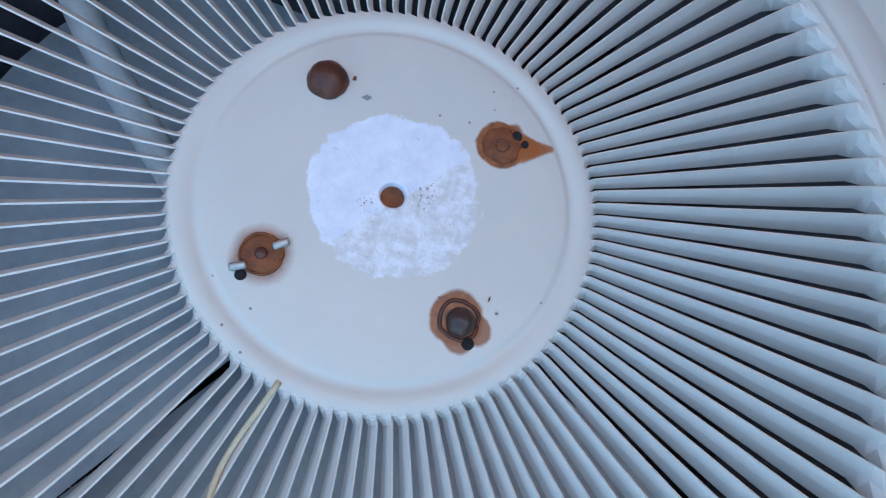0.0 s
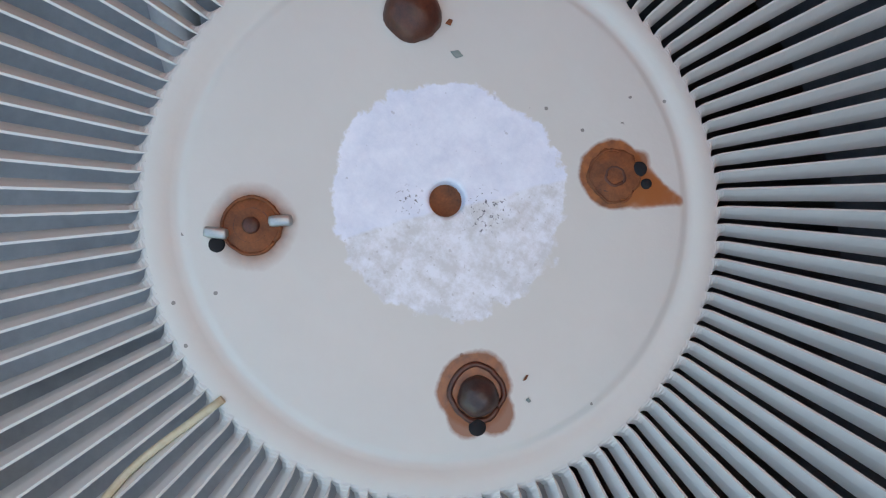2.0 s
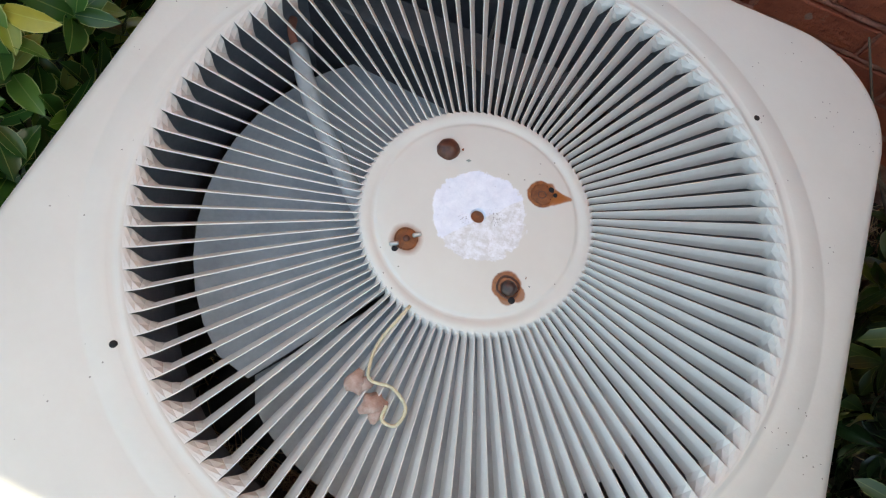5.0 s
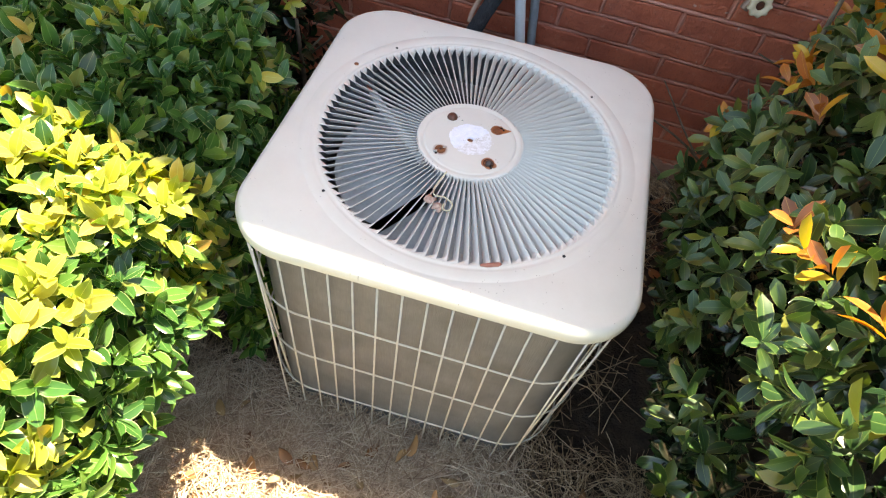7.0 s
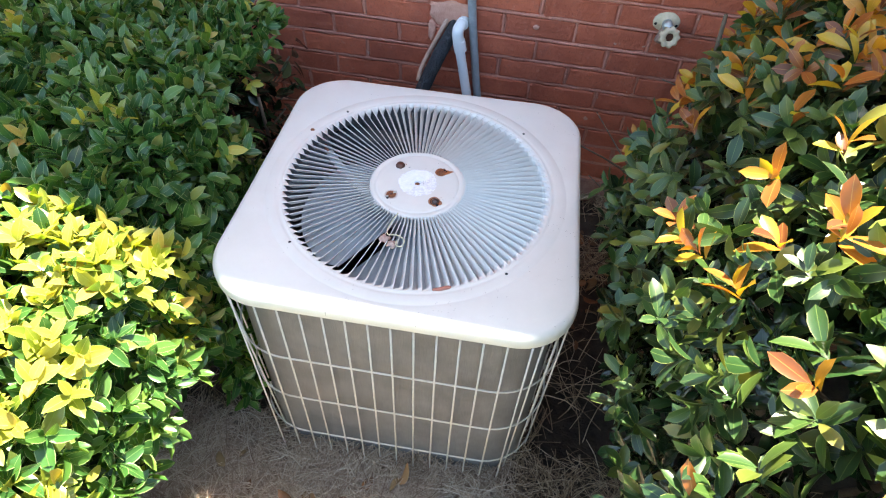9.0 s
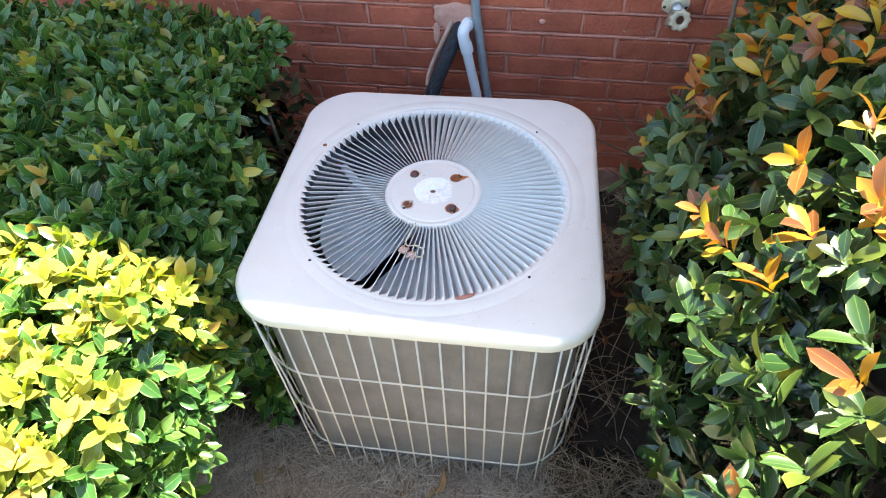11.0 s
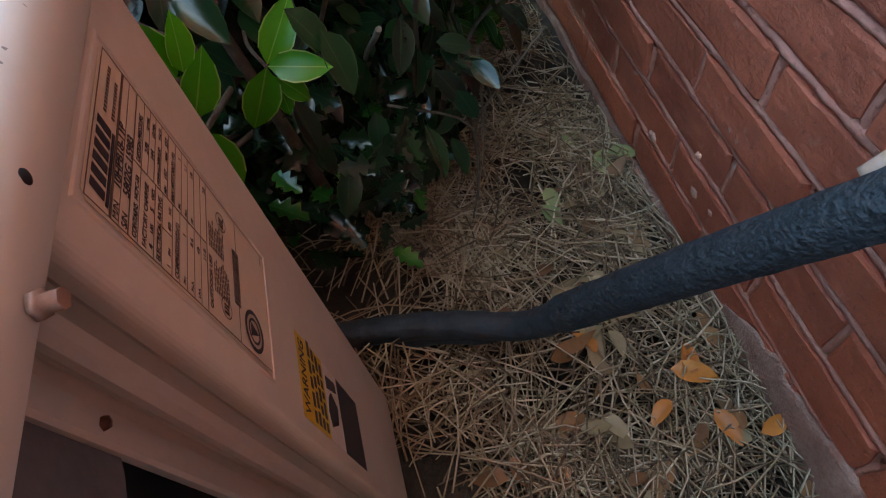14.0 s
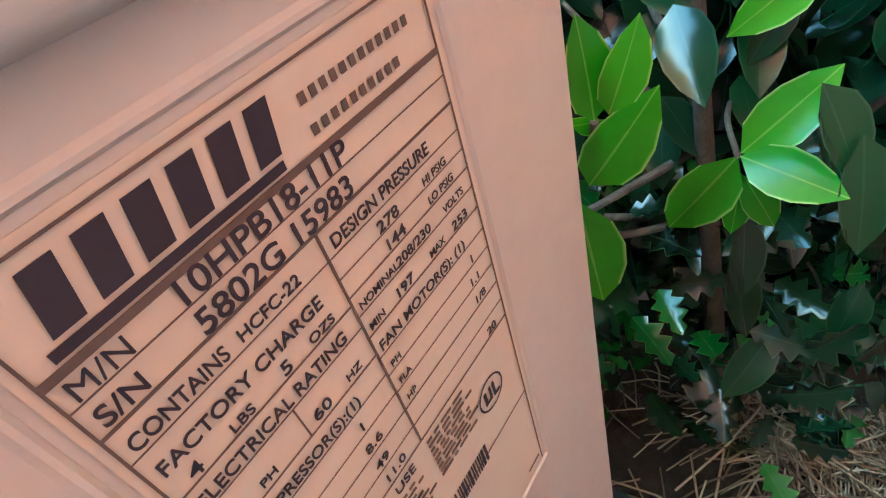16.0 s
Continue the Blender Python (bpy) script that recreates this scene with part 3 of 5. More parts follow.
# fan and motor below the louvres
def fan_blade(a0, a1, pitch):
    verts, faces = [], []
    na, nr = 16, 8
    for j in (0, 1):
        for i in range(na + 1):
            f = i / na
            a = radians(a0 + (a1 - a0) * f)
            for k in range(nr + 1):
                g = k / nr
                edge = math.sin(math.pi * f) ** 0.4 if 0 < f < 1 else 0.0
                r = 0.05 + (0.165 + 0.025 * edge) * g
                verts.append((r * math.cos(a), r * math.sin(a), 0.505 + pitch * (f - 0.5) - 0.0016 * j))
    m = nr + 1
    o = (na + 1) * m
    for i in range(na):
        for k in range(nr):
            a = i * m + k
            faces.append((a, a + 1, a + m + 1, a + m))
            faces.append((o + a, o + a + m, o + a + m + 1, o + a + 1))
    return mesh_of("fan_blade", verts, faces, FANM, True)


fan = part("fan_hub", tube_mesh("fan_hub", [(0, 0, 0.47), (0, 0, 0.53)], 0.055, FANM, 28), unit, "grey fan hub")
for a0, a1 in ((116, 237), (235, 335)):
    part("fan_blade", fan_blade(a0, a1, 0.05), fan, "broad grey sheet-metal fan blade")
part("motor", tube_mesh("motor", [(0, 0, 0.35), (0, 0, 0.36), (0, 0, 0.46), (0, 0, 0.47)], 0.065, DARK, 28), unit, "dark fan motor")
shroud = tube_mesh("fan_shroud", [(0, 0, 0.45), (0, 0, 0.5), (0, 0, 0.585)], 0.272, SHROUD, 64)
part("fan_shroud", mesh_of("fan_shroud", [v.co for v in shroud.vertices], [tuple(p.vertices) for p in shroud.polygons if len(p.vertices) == 4], SHROUD, True), unit, "dark fan shroud ring")
part("motor_conduit", tube_mesh("motor_conduit", smooth_path([(-0.07, -0.035, 0.55), (-0.11, -0.005, 0.562), (-0.17, 0.050, 0.562), (-0.212, 0.10, 0.556)]), 0.0085, STRAPM, 12), unit, "pale grey motor wire conduit")
part("motor_wire", tube_mesh("motor_wire", smooth_path([(-0.212, 0.098, 0.556), (-0.226, 0.115, 0.555), (-0.232, 0.13, 0.552)]), 0.004, REDW, 8), unit, "red motor wire")
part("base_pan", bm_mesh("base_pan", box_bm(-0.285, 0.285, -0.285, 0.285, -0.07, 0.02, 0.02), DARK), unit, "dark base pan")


# coil block and wire guard, both slightly wider at the foot
def ring_at(half, radius, z, yoff, n=120):
    return [(x, y + yoff, z) for x, y in rounded_square(half, radius, n)]


def flare(z):
    return 0.022 * (1 - z / 0.56)


def coil_mesh():
    n = 120
    zs = [-0.02, 0.1, 0.2, 0.3, 0.4, 0.5, 0.57]
    verts, faces = [], []
    for z in zs:
        ring = ring_at(0.296 + 0.3 * flare(z), 0.09, z, -0.5 * flare(z), n)
        verts += ring
    for j in range(len(zs) - 1):
        for i in range(n):
            x, y = verts[j * n + i][0], verts[j * n + i][1]
            if y > 0.20 and x < 0.03:
                continue
            a, b = j * n + i, j * n + (i + 1) % n
            faces.append((a, b, b + n, a + n))
    return mesh_of("condenser_coil", verts, faces, COIL, True)


part("condenser_coil", coil_mesh(), unit, "grey-brown dusty condenser coil fins")


SW = 0.0395
up = tube_mesh("guard_wire", [(0, 0, 0.572), (0, -0.011, 0.28), (0, -0.022, -0.02)], 0.0019, WIRE, 6)
for i in range(-7, 8):
    x = 0.0150 + SW * i
    if abs(x) < 0.262:
        part("guard_wire", up, unit, "", pose(x, -0.316, 0))
up_r = tube_mesh("guard_wire", [(0, 0, 0.572), (0, 0, 0.28), (0, 0, -0.02)], 0.0019, WIRE, 6)
for i in range(13):
    y = -0.235 + SW * i
    part("guard_wire", up_r, unit, "", pose(0.316, y, 0))
    part("guard_wire", up_r, unit, "", pose(-0.316, y, 0))
for i in range(6):
    part("guard_wire", up_r, unit, "", pose(0.035 + SW * i, 0.312, 0))
for sx in (-1, 1):
    for x, y in ((0.268, -0.299), (0.293, -0.271)):
        part("guard_wire", up_r, unit, "", pose(sx * x, y, 0, 1.0, 0, 0))
for z in (0.411, 0.256, 0.093):
    ring = [(x, y - 0.5 * flare(z) * (1 if y < 0 else 0) * 1.6, z) for x, y in rounded_square(0.3180, 0.120, 140)]
    ring = [Vector(q) for q in ring if not (q[1] > 0.20 and q[0] < 0.03)]
    k = max(range(len(ring)), key=lambda i: (ring[i] - ring[i - 1]).length)
    ring = ring[k:] + ring[:k]
    part("guard_wire", tube_mesh("guard_wire", ring, 0.0019, WIRE, 6), unit)


# service panel at the back, its profile folded from sheet
def extrude_profile(name, prof, z0, z1, material):
    verts = [(x, y, z0) for x, y in prof] + [(x, y, z1) for x, y in prof]
    n = len(prof)
    faces = [(i, i + 1, n + i + 1, n + i) for i in range(n - 1)]
    return mesh_of(name, verts, faces, material)


def arc(cx, cy, r, a0, a1, n=6):
    return [(cx + r * math.cos(radians(a0 + (a1 - a0) * i / n)), cy + r * math.sin(radians(a0 + (a1 - a0) * i / n))) for i in range(n + 1)]


prof = [(-0.194, 0.262), (-0.185, 0.262)] + arc(-0.178, 0.3080, 0.007, 180, 90) + arc(-0.0425, 0.3085, 0.0065, 90, 0) + [(-0.036, 0.3050), (-0.0405, 0.3045), (-0.0405, 0.3020), (-0.0385, 0.3012), (-0.0385, 0.2930), (-0.0345, 0.2905), (-0.0318, 0.2865), (-0.0318, 0.2825), (-0.0345, 0.2785), (-0.0395, 0.2765), (-0.0395, 0.2705), (-0.0345, 0.2690), (-0.0225, 0.2690), (-0.0205, 0.2675), (-0.0205, 0.2630), (-0.0225, 0.2615), (-0.0240, 0.2615)]
panel_me = extrude_profile("service_panel", prof, 0.02, 0.579, BEIGE)
panel = part("service_panel", panel_me, unit, "beige painted steel service panel with labels", pose(-0.041, 0, -0.009))
# added near-black boxes: shade of the opening and recess, painted
part("dark_cavity", bm_mesh("dark_cavity", box_bm(-0.23, 0.05, 0.15, 0.19, 0.0, 0.565, 0.004), DARK), unit, "added dark box painting the shade of the opening")
part("coil_end", bm_mesh("coil_end", box_bm(-0.315, -0.236, 0.20, 0.262, 0.0, 0.565, 0.01), DARK), unit, "coil end in the recess, its shade painted dark")
for x, z in ((-0.0285, 0.478), (-0.0285, 0.25)):
    part("hex_screw", dome_mesh("hex_screw", 0.0038, 0.003, RUST, 6, 2), panel, "small dark hex screw", pose(x, 0.2688, z, -90, 0, 0))
part("skirt_hole", dome_mesh("skirt_hole", 0.0028, 0.0012, HOLE, 14, 3), unit, "", pose(-0.081, 0.3213, 0.5835, -90, 0, 0))
screw = part("skirt_screw", tube_mesh("skirt_screw", [(-0.049, 0.312, 0.575), (-0.049, 0.3225, 0.575), (-0.049, 0.3226, 0.575), (-0.049, 0.3245, 0.575), (-0.049, 0.3246, 0.575), (-0.049, 0.329, 0.575)], lambda t: 0.0038 if 0.3 < t < 0.7 else 0.0027, SCREWM, 6), unit, "hex-head screw with washer through the skirt")

# rating label
PX, PZ, PY = -0.0605, 0.5670, 0.3158
M_TEXT = Matrix(((-1, 0, 0, 0), (0, 0, 1, 0), (0, 1, 0, 0), (0, 0, 0, 1)))


def spot_on(u, v, y=PY):
    """World place on the label: u to the reader's right, v down, in millimetres."""
    return Vector((PX - u / 1000, y, PZ - v / 1000))


def flat_poly(name, pts, material, y=PY):
    """A thin printed shape on the label from outline points in millimetres."""
    bm = bmesh.new()
    f = bm.faces.new([bm.verts.new(spot_on(u, v, y)) for u, v in pts])
    ext = bmesh.ops.extrude_face_region(bm, geom=[f])
    for g in ext["geom"]:
        if isinstance(g, bmesh.types.BMVert):
            g.co.y += 0.00012
    return bm_mesh(name, bm, material)


def rect(u0, v0, u1, v1):
    return [(u0, v0), (u1, v0), (u1, v1), (u0, v1)]


def lettering(text, u, v, size, parent, material, stretch=1.0, y=PY):
    """Printed text: u, v is its lower left corner, size its capital height in millimetres."""
    cu = bpy.data.curves.new("lettering", "FONT")
    cu.body, cu.size, cu.extrude, cu.offset = text, size / 1000 / 0.69, 0.00006, 0.0 if "M/" in text else size / 1000 * 0.016
    tmp = bpy.data.objects.new("tmp", cu)
    scene.collection.objects.link(tmp)
    bpy.context.view_layer.update()
    me = bpy.data.meshes.new_from_object(tmp.evaluated_get(bpy.context.evaluated_depsgraph_get()))
    bpy.data.objects.remove(tmp)
    me.name = "lettering"
    me.materials.clear()
    me.materials.append(material)
    return part("lettering", me, parent, "", Matrix.Translation(spot_on(u, v, y + 0.0001)) @ M_TEXT @ Matrix.Diagonal((stretch, 1, 1, 1)))


bm = bmesh.new()
lab = [(-1.8, 3.5), (1.2, 0.5), (70.5, 0.5), (73.5, 3.5), (73.5, 150), (72, 152), (-0.3, 152), (-1.8, 150)]
label = part("rating_label", flat_poly("rating_label", lab, PLATE, 0.31535), panel, "tan foil rating label with dark print")


def emboss():
    """Raised lip round the label recess, one closed band."""
    bm = bmesh.new()
    loops = []
    for inset, y in ((0.0, 0.3150), (0.9, 0.3157), (1.7, 0.3158), (2.4, 0.3151)):
        loops.append([bm.verts.new(spot_on(u, v, y)) for u, v in rect(-5.6 + inset, -3.2 + inset, 77.2 - inset, 156 - inset)])
    for a, b in zip(loops, loops[1:]):
        for i in range(4):
            j = (i + 1) % 4
            bm.faces.new((a[i], a[j], b[j], b[i]))
    return bm_mesh("label_lip", bm, BEIGE)


part("label_lip", emboss(), panel, "embossed lip")
# maker's mark as plain slanted blocks, with its underline
for i in range(6):
    u = 4.2 + i * 5.75
    part("mark_block", flat_poly("mark_block", [(u - 0.6, 11.1), (u + 3.2, 11.1), (u + 4.7, 3.6), (u + 0.9, 3.6)], INK), label)
part("rule", flat_poly("rule", rect(2.2, 11.9, 35.8, 13.3), INK), label)
for v, u0, u1 in ((6.0, 42, 69), (10.6, 42, 65)):
    u = u0
    while u < u1 - 2:
        part("print_bar", flat_poly("print_bar", rect(u, v, u + 1.2, v + 1.6), INK_SOFT), label)
        u += 2.1
# border and table lines
for u0, v0, u1, v1 in ((-0.7, 1.6, 72, 2), (-0.7, 113, 72, 113.3), (-0.7, 1.6, -0.3, 150.5), (71.6, 1.6, 72, 150.5), (-0.3, 15, 71.6, 13.8), (-0.3, 18.7, 34.8, 18.9), (34.8, 18.7, 71.6, 18.9), (-0.3, 23.8, 71.6, 24.3),
                       (34.8, 24.3, 35.3, 81), (-0.3, 29.4, 34.8, 29.6), (-0.3, 39.2, 34.8, 39.5), (-0.3, 51.8, 34.8, 52.1), (34.8, 37.8, 71.6, 38.1), (34.8, 47.6, 71.6, 47.9), (-0.3, 81, 71.6, 81.4), (34.8, 69.5, 71.6, 69.8),
                       (34.8, 29.4, 71.6, 29.6), (34.8, 33.6, 71.6, 33.8), (34.8, 42.4, 71.6, 42.6), (34.8, 53.4, 71.6, 53.6), (34.8, 58.6, 71.6, 58.8), (34.8, 63.8, 71.6, 64), (-0.3, 57.5, 34.8, 57.7), (-0.3, 63.4, 34.8, 63.6), (-0.3, 69.4, 34.8, 69.6), (-0.3, 75.2, 34.8, 75.4), (17.8, 44.7, 18.1, 51.8), (-0.3, 44.4, 34.8, 44.6), (34.8, 75.4, 71.6, 75.6)):
    part("rule", flat_poly("rule", rect(u0, v0, u1, v1), INK_SOFT), label)
for text, u, v, size, st in (("M/N", 0.8, 18.4, 2.9, 1.0), ("10HPB18-11P", 14.3, 18.5, 3.7, 1.05), ("S/N", 0.8, 23.2, 2.9, 1.0), ("5802G 15983", 14.8, 23.6, 3.6, 1.04), ("CONTAINS", 0.8, 28.7, 2.5, 0.82), ("HCFC-22", 17.8, 28.5, 2.1, 0.98),
                             ("FACTORY CHARGE", 0.8, 34.7, 2.5, 0.95), ("4", 2.8, 38.7, 2.4, 1.2), ("LBS", 9.8, 38.6, 1.8, 1.1), ("5", 19.8, 38.7, 2.4, 1.2), ("OZS", 25.8, 38.6, 1.8, 1.1), ("ELECTRICAL RATING", 0.8, 43.8, 2.5, 0.90),
                             ("1", 1.8, 50.9, 2.2, 1.2), ("PH", 7.8, 50.8, 1.7, 1.1), ("60", 19.8, 50.9, 2.3, 1.2), ("HZ", 27.8, 50.8, 1.7, 1.1), ("COMPRESSOR(S):(1)", 0.8, 56.8, 2.5, 0.86), ("PH", 1.8, 62.4, 1.7, 1.1), ("1", 24.8, 62.5, 2.2, 1.2),
                             ("RLA", 1.8, 68.4, 1.7, 1.1), ("8.6", 23.8, 68.4, 2.2, 1.2), ("LRA", 1.8, 74.2, 1.7, 1.1), ("49", 23.8, 74.2, 2.2, 1.2), ("11.0", 23.8, 79.8, 2.2, 1.2), ("OUTDOOR USE", 3, 85.8, 2.6, 1.05),
                             ("DESIGN PRESSURE", 36.7, 28.6, 2.4, 0.92), ("278", 45.7, 33.3, 2.2, 1.2), ("HI PSIG", 58.7, 33.2, 1.6, 1.0), ("144", 45.7, 37.4, 2.2, 1.2), ("LO PSIG", 58.7, 37.3, 1.6, 1.0), ("NOMINAL", 36.2, 41.8, 1.6, 1.0), ("208/230", 46.7, 41.9, 2.0, 1.1),
                             ("VOLTS", 61.7, 41.8, 1.6, 1.0), ("MIN", 36.2, 47, 1.6, 1.0), ("197", 43.7, 47.1, 2.1, 1.2), ("MAX", 54.7, 47, 1.6, 1.0), ("253", 62.7, 47.1, 2.1, 1.2), ("FAN MOTOR(S): (1)", 36.2, 52.8, 2.3, 1.0),
                             ("PH", 36.7, 58, 1.6, 1.0), ("1", 64.7, 58, 2.0, 1.2), ("FLA", 36.7, 63.2, 1.6, 1.0), ("1.1", 62.7, 63.2, 2.0, 1.2), ("HP", 36.7, 68.6, 1.6, 1.0), ("1/8", 62.7, 68.6, 2.0, 1.2), ("20", 63.7, 80.4, 2.2, 1.2)):
    lettering(text, u, v, size, label, INK, st)
rng = random.Random(4)
for row in range(9):
    for u0, u1, v0 in ((14, 33, 88.0), (36, 52, 83.5)):
        u = u0
        while u < u1 - rng.random() * 6:
            w = rng.uniform(1.2, 4.5)
            part("print_bar", flat_poly("print_bar", rect(u, v0 + row * 1.75, u + w, v0 + row * 1.75 + 0.8), INK_SOFT), label)
            u += w + 0.9
u = 19.0
while u < 50:
    w = rng.choice((0.35, 0.5, 0.9))
    part("barcode_bar", flat_poly("barcode_bar", rect(u, 108.5, u + w, 115.5), INK), label)
    u += w + rng.choice((0.4, 0.6, 0.9))


def ring_mark(u, v, r, w, squash=1.0):
    bm = bmesh.new()
    n = 32
    a = [bm.verts.new(spot_on(u + r * math.cos(2 * math.pi * i / n), v + r * squash * math.sin(2 * math.pi * i / n), PY + 0.0001)) for i in range(n)]
    c = [bm.verts.new(spot_on(u + (r - w) * math.cos(2 * math.pi * i / n), v + (r - w) * squash * math.sin(2 * math.pi * i / n), PY + 0.0001)) for i in range(n)]
    for i in range(n):
        j = (i + 1) % n
        bm.faces.new((a[i], a[j], c[j], c[i]))
    return bm_mesh("ring_mark", bm, INK)


for u, v in ((58.8, 96.5), (10.5, 99.0)):
    part("ring_mark", ring_mark(u, v, 5.4, 0.6), label)
    part("mark_block", flat_poly("mark_block", [(u - 2.9, v - 2.2), (u - 1.9, v - 2.2), (u - 1.9, v + 1.6), (u - 0.6, v + 1.6), (u - 0.6, v - 2.2), (u + 0.2, v - 2.2), (u + 0.2, v + 2.4), (u - 2.9, v + 2.4)], INK), label)
    part("mark_block", flat_poly("mark_block", [(u + 1.0, v - 2.2), (u + 1.9, v - 2.2), (u + 1.9, v + 2.0), (u + 3.6, v + 2.0), (u + 3.6, v + 2.8), (u + 1.0, v + 2.8)], INK), label)
part("ring_mark", ring_mark(13.5, 130.5, 11.5, 2.4), label, "round dark emblem")
part("ring_mark", ring_mark(13.5, 130.5, 7.2, 1.5), label)
part("mark_block", flat_poly("mark_block", [(9.7, 126.5), (17.3, 126.5), (13.5, 136)], INK), label)
part("mark_block", flat_poly("mark_block", rect(64, 146.5, 70.5, 147.2), INK_SOFT), label)

# warning sticker under it
warn = part("warning_sticker", flat_poly("warning_sticker", rect(-9, 200, 49, 255), YELLOW, 0.3152), panel, "yellow warning sticker")
part("sticker_panel", flat_poly("sticker_panel", rect(-9, 255, 49, 291), WHITEP, 0.3152), warn, "white sticker field")
part("sticker_panel", flat_poly("sticker_panel", rect(-9, 291, 49, 352), INK, 0.3152), warn, "black sticker field")
lettering("WARNING", -5, 214, 10, warn, INK, 0.72, 0.3154)
for row in range(4):
    u = -6.0
    while u < 42:
        w = rng.uniform(5, 12)
        part("print_bar", flat_poly("print_bar", rect(u, 222 + row * 8, u + w, 227 + row * 8), INK, 0.3154), warn)
        u += w + 2.5
part("print_bar", flat_poly("print_bar", [(2, 262), (12, 258), (24, 262), (30, 270), (22, 284), (8, 280)], INK, 0.3154), warn)
part("print_bar", flat_poly("print_bar", [(30, 260), (40, 260), (42, 284), (34, 286)], INK, 0.3154), warn)

# ---- twine and litter lying on the louvres ----
tw = thing("twine", "loop of yellow twine caught in the top louvres", "string")
part("strand", tube_mesh("strand", smooth_path([(-0.020, -0.088, 0.600), (-0.030, -0.12, 0.597), (-0.029, -0.140, 0.603), (-0.024, -0.149, 0.606), (-0.008, -0.148, 0.606), (0.006, -0.157, 0.605), (0.004, -0.170, 0.604), (-0.006, -0.170, 0.604), (-0.007, -0.160, 0.605)]), 0.0013, TWINE, 6), tw)
for x, y, r, s in ((-0.034, -0.153, 0.0075, 1), (-0.026, -0.151, 0.005, 2), (-0.016, -0.163, 0.0085, 3), (-0.012, -0.169, 0.006, 4)):
    dm = dome_mesh("dried_flower", r, r * 0.7, DRYBIT, 12, 5, wob=0.7)
    ob = tagged(new("dried_flower", dm), "shrivelled pinkish-brown dried flower on the louvres", "dried flower", "dried flowers in the twine")
    ob.matrix_basis = pose(x, y, TOP - 0.002, 10 * s, 0, 70 * s)
sl = tagged(new("paint_scraper_strip", tube_mesh("paint_scraper_strip", [(0.074, -0.2515, 0.600), (0.084, -0.249, 0.6008), (0.100, -0.242, 0.6008), (0.1035, -0.2395, 0.600)], lambda t: 0.0022 + 0.0016 * math.sin(math.pi * t), REDW, 8)), "dull red plastic strip on the louvre rim", "strip")

# ---- wall pipes and fittings ----
WALL_Y = 0.764
ls = thing("refrigerant_line", "black foam-insulated refrigerant line running from the brick wall to the unit", "pipe")
part("foam_sleeve", tube_mesh("foam_sleeve", smooth_path([(0.012, 0.79, 0.549), (0.006, 0.752, 0.520), (-0.024, 0.714, 0.457), (-0.070, 0.660, 0.348), (-0.135, 0.580, 0.186), (-0.160, 0.538, 0.118)], 22), lambda t: 0.0205 - 0.0055 * max(0.0, 1 - t / 0.35), FOAM_OLD, 40, rough=0.0014), ls, "cracked weathered black foam sleeve")
part("foam_sleeve", tube_mesh("foam_sleeve", smooth_path([(-0.150, 0.556, 0.146), (-0.183, 0.500, 0.064), (-0.226, 0.410, 0.032), (-0.250, 0.30, 0.022), (-0.255, 0.23, 0.02)], 12), 0.0175, FOAM, 24, rough=0.0022), ls, "smooth black foam sleeve, split along its underside")
part("foam_sleeve", tube_mesh("foam_sleeve", smooth_path([(-0.165, 0.545, 0.112), (-0.195, 0.470, 0.038), (-0.232, 0.37, 0.006), (-0.25, 0.26, 0.0)], 8), 0.0125, FOAM, 14, rough=0.003), ls, "thin split lower sleeve")
part("bare_tube", tube_mesh("bare_tube", smooth_path([(-0.006, 0.775, 0.560), (-0.024, 0.750, 0.522), (-0.058, 0.736, 0.452), (-0.078, 0.712, 0.405), (-0.082, 0.690, 0.375)], 8), 0.0068, COPPER, 10), ls, "bare tan tube beside the sleeve")

pv = thing("drain_pipe", "white plastic drain pipe with elbow out of the brick wall", "pipe")
elbow = part("elbow", tube_mesh("elbow", smooth_path([(0.0360, 0.752, 0.546), (0.0320, 0.731, 0.547), (0.0290, 0.7180, 0.543), (0.0285, 0.7145, 0.530), (0.0325, 0.7150, 0.508)], 6), 0.0166, PVC, 28), pv, "white elbow fitting")
part("collar", tube_mesh("collar", [(0.0322, 0.7160, 0.5120), (0.0392, 0.7165, 0.4795)], 0.0184, PVC, 28), elbow)
part("collar", tube_mesh("collar", [(0.0345, 0.7430, 0.5465), (0.0375, 0.7630, 0.5450)], 0.0184, PVC, 28), elbow)
part("stub", tube_mesh("stub", [(0.040, 0.79, 0.543), (0.036, 0.752, 0.546)], 0.0140, PVC, 24), pv)
part("down_pipe", tube_mesh("down_pipe", [(0.0335, 0.716, 0.50), (0.0765, 0.720, 0.282)], 0.0142, PVC, 28), pv, "short white down pipe, open at its foot")
part("pipe_mouth", dome_mesh("pipe_mouth", 0.0118, 0.0008, HOLE, 20, 3), pv, "", pose(0.0766, 0.720, 0.2813, 180, 0, 0) @ pose(0, 0, 0, 0, 10, 0))

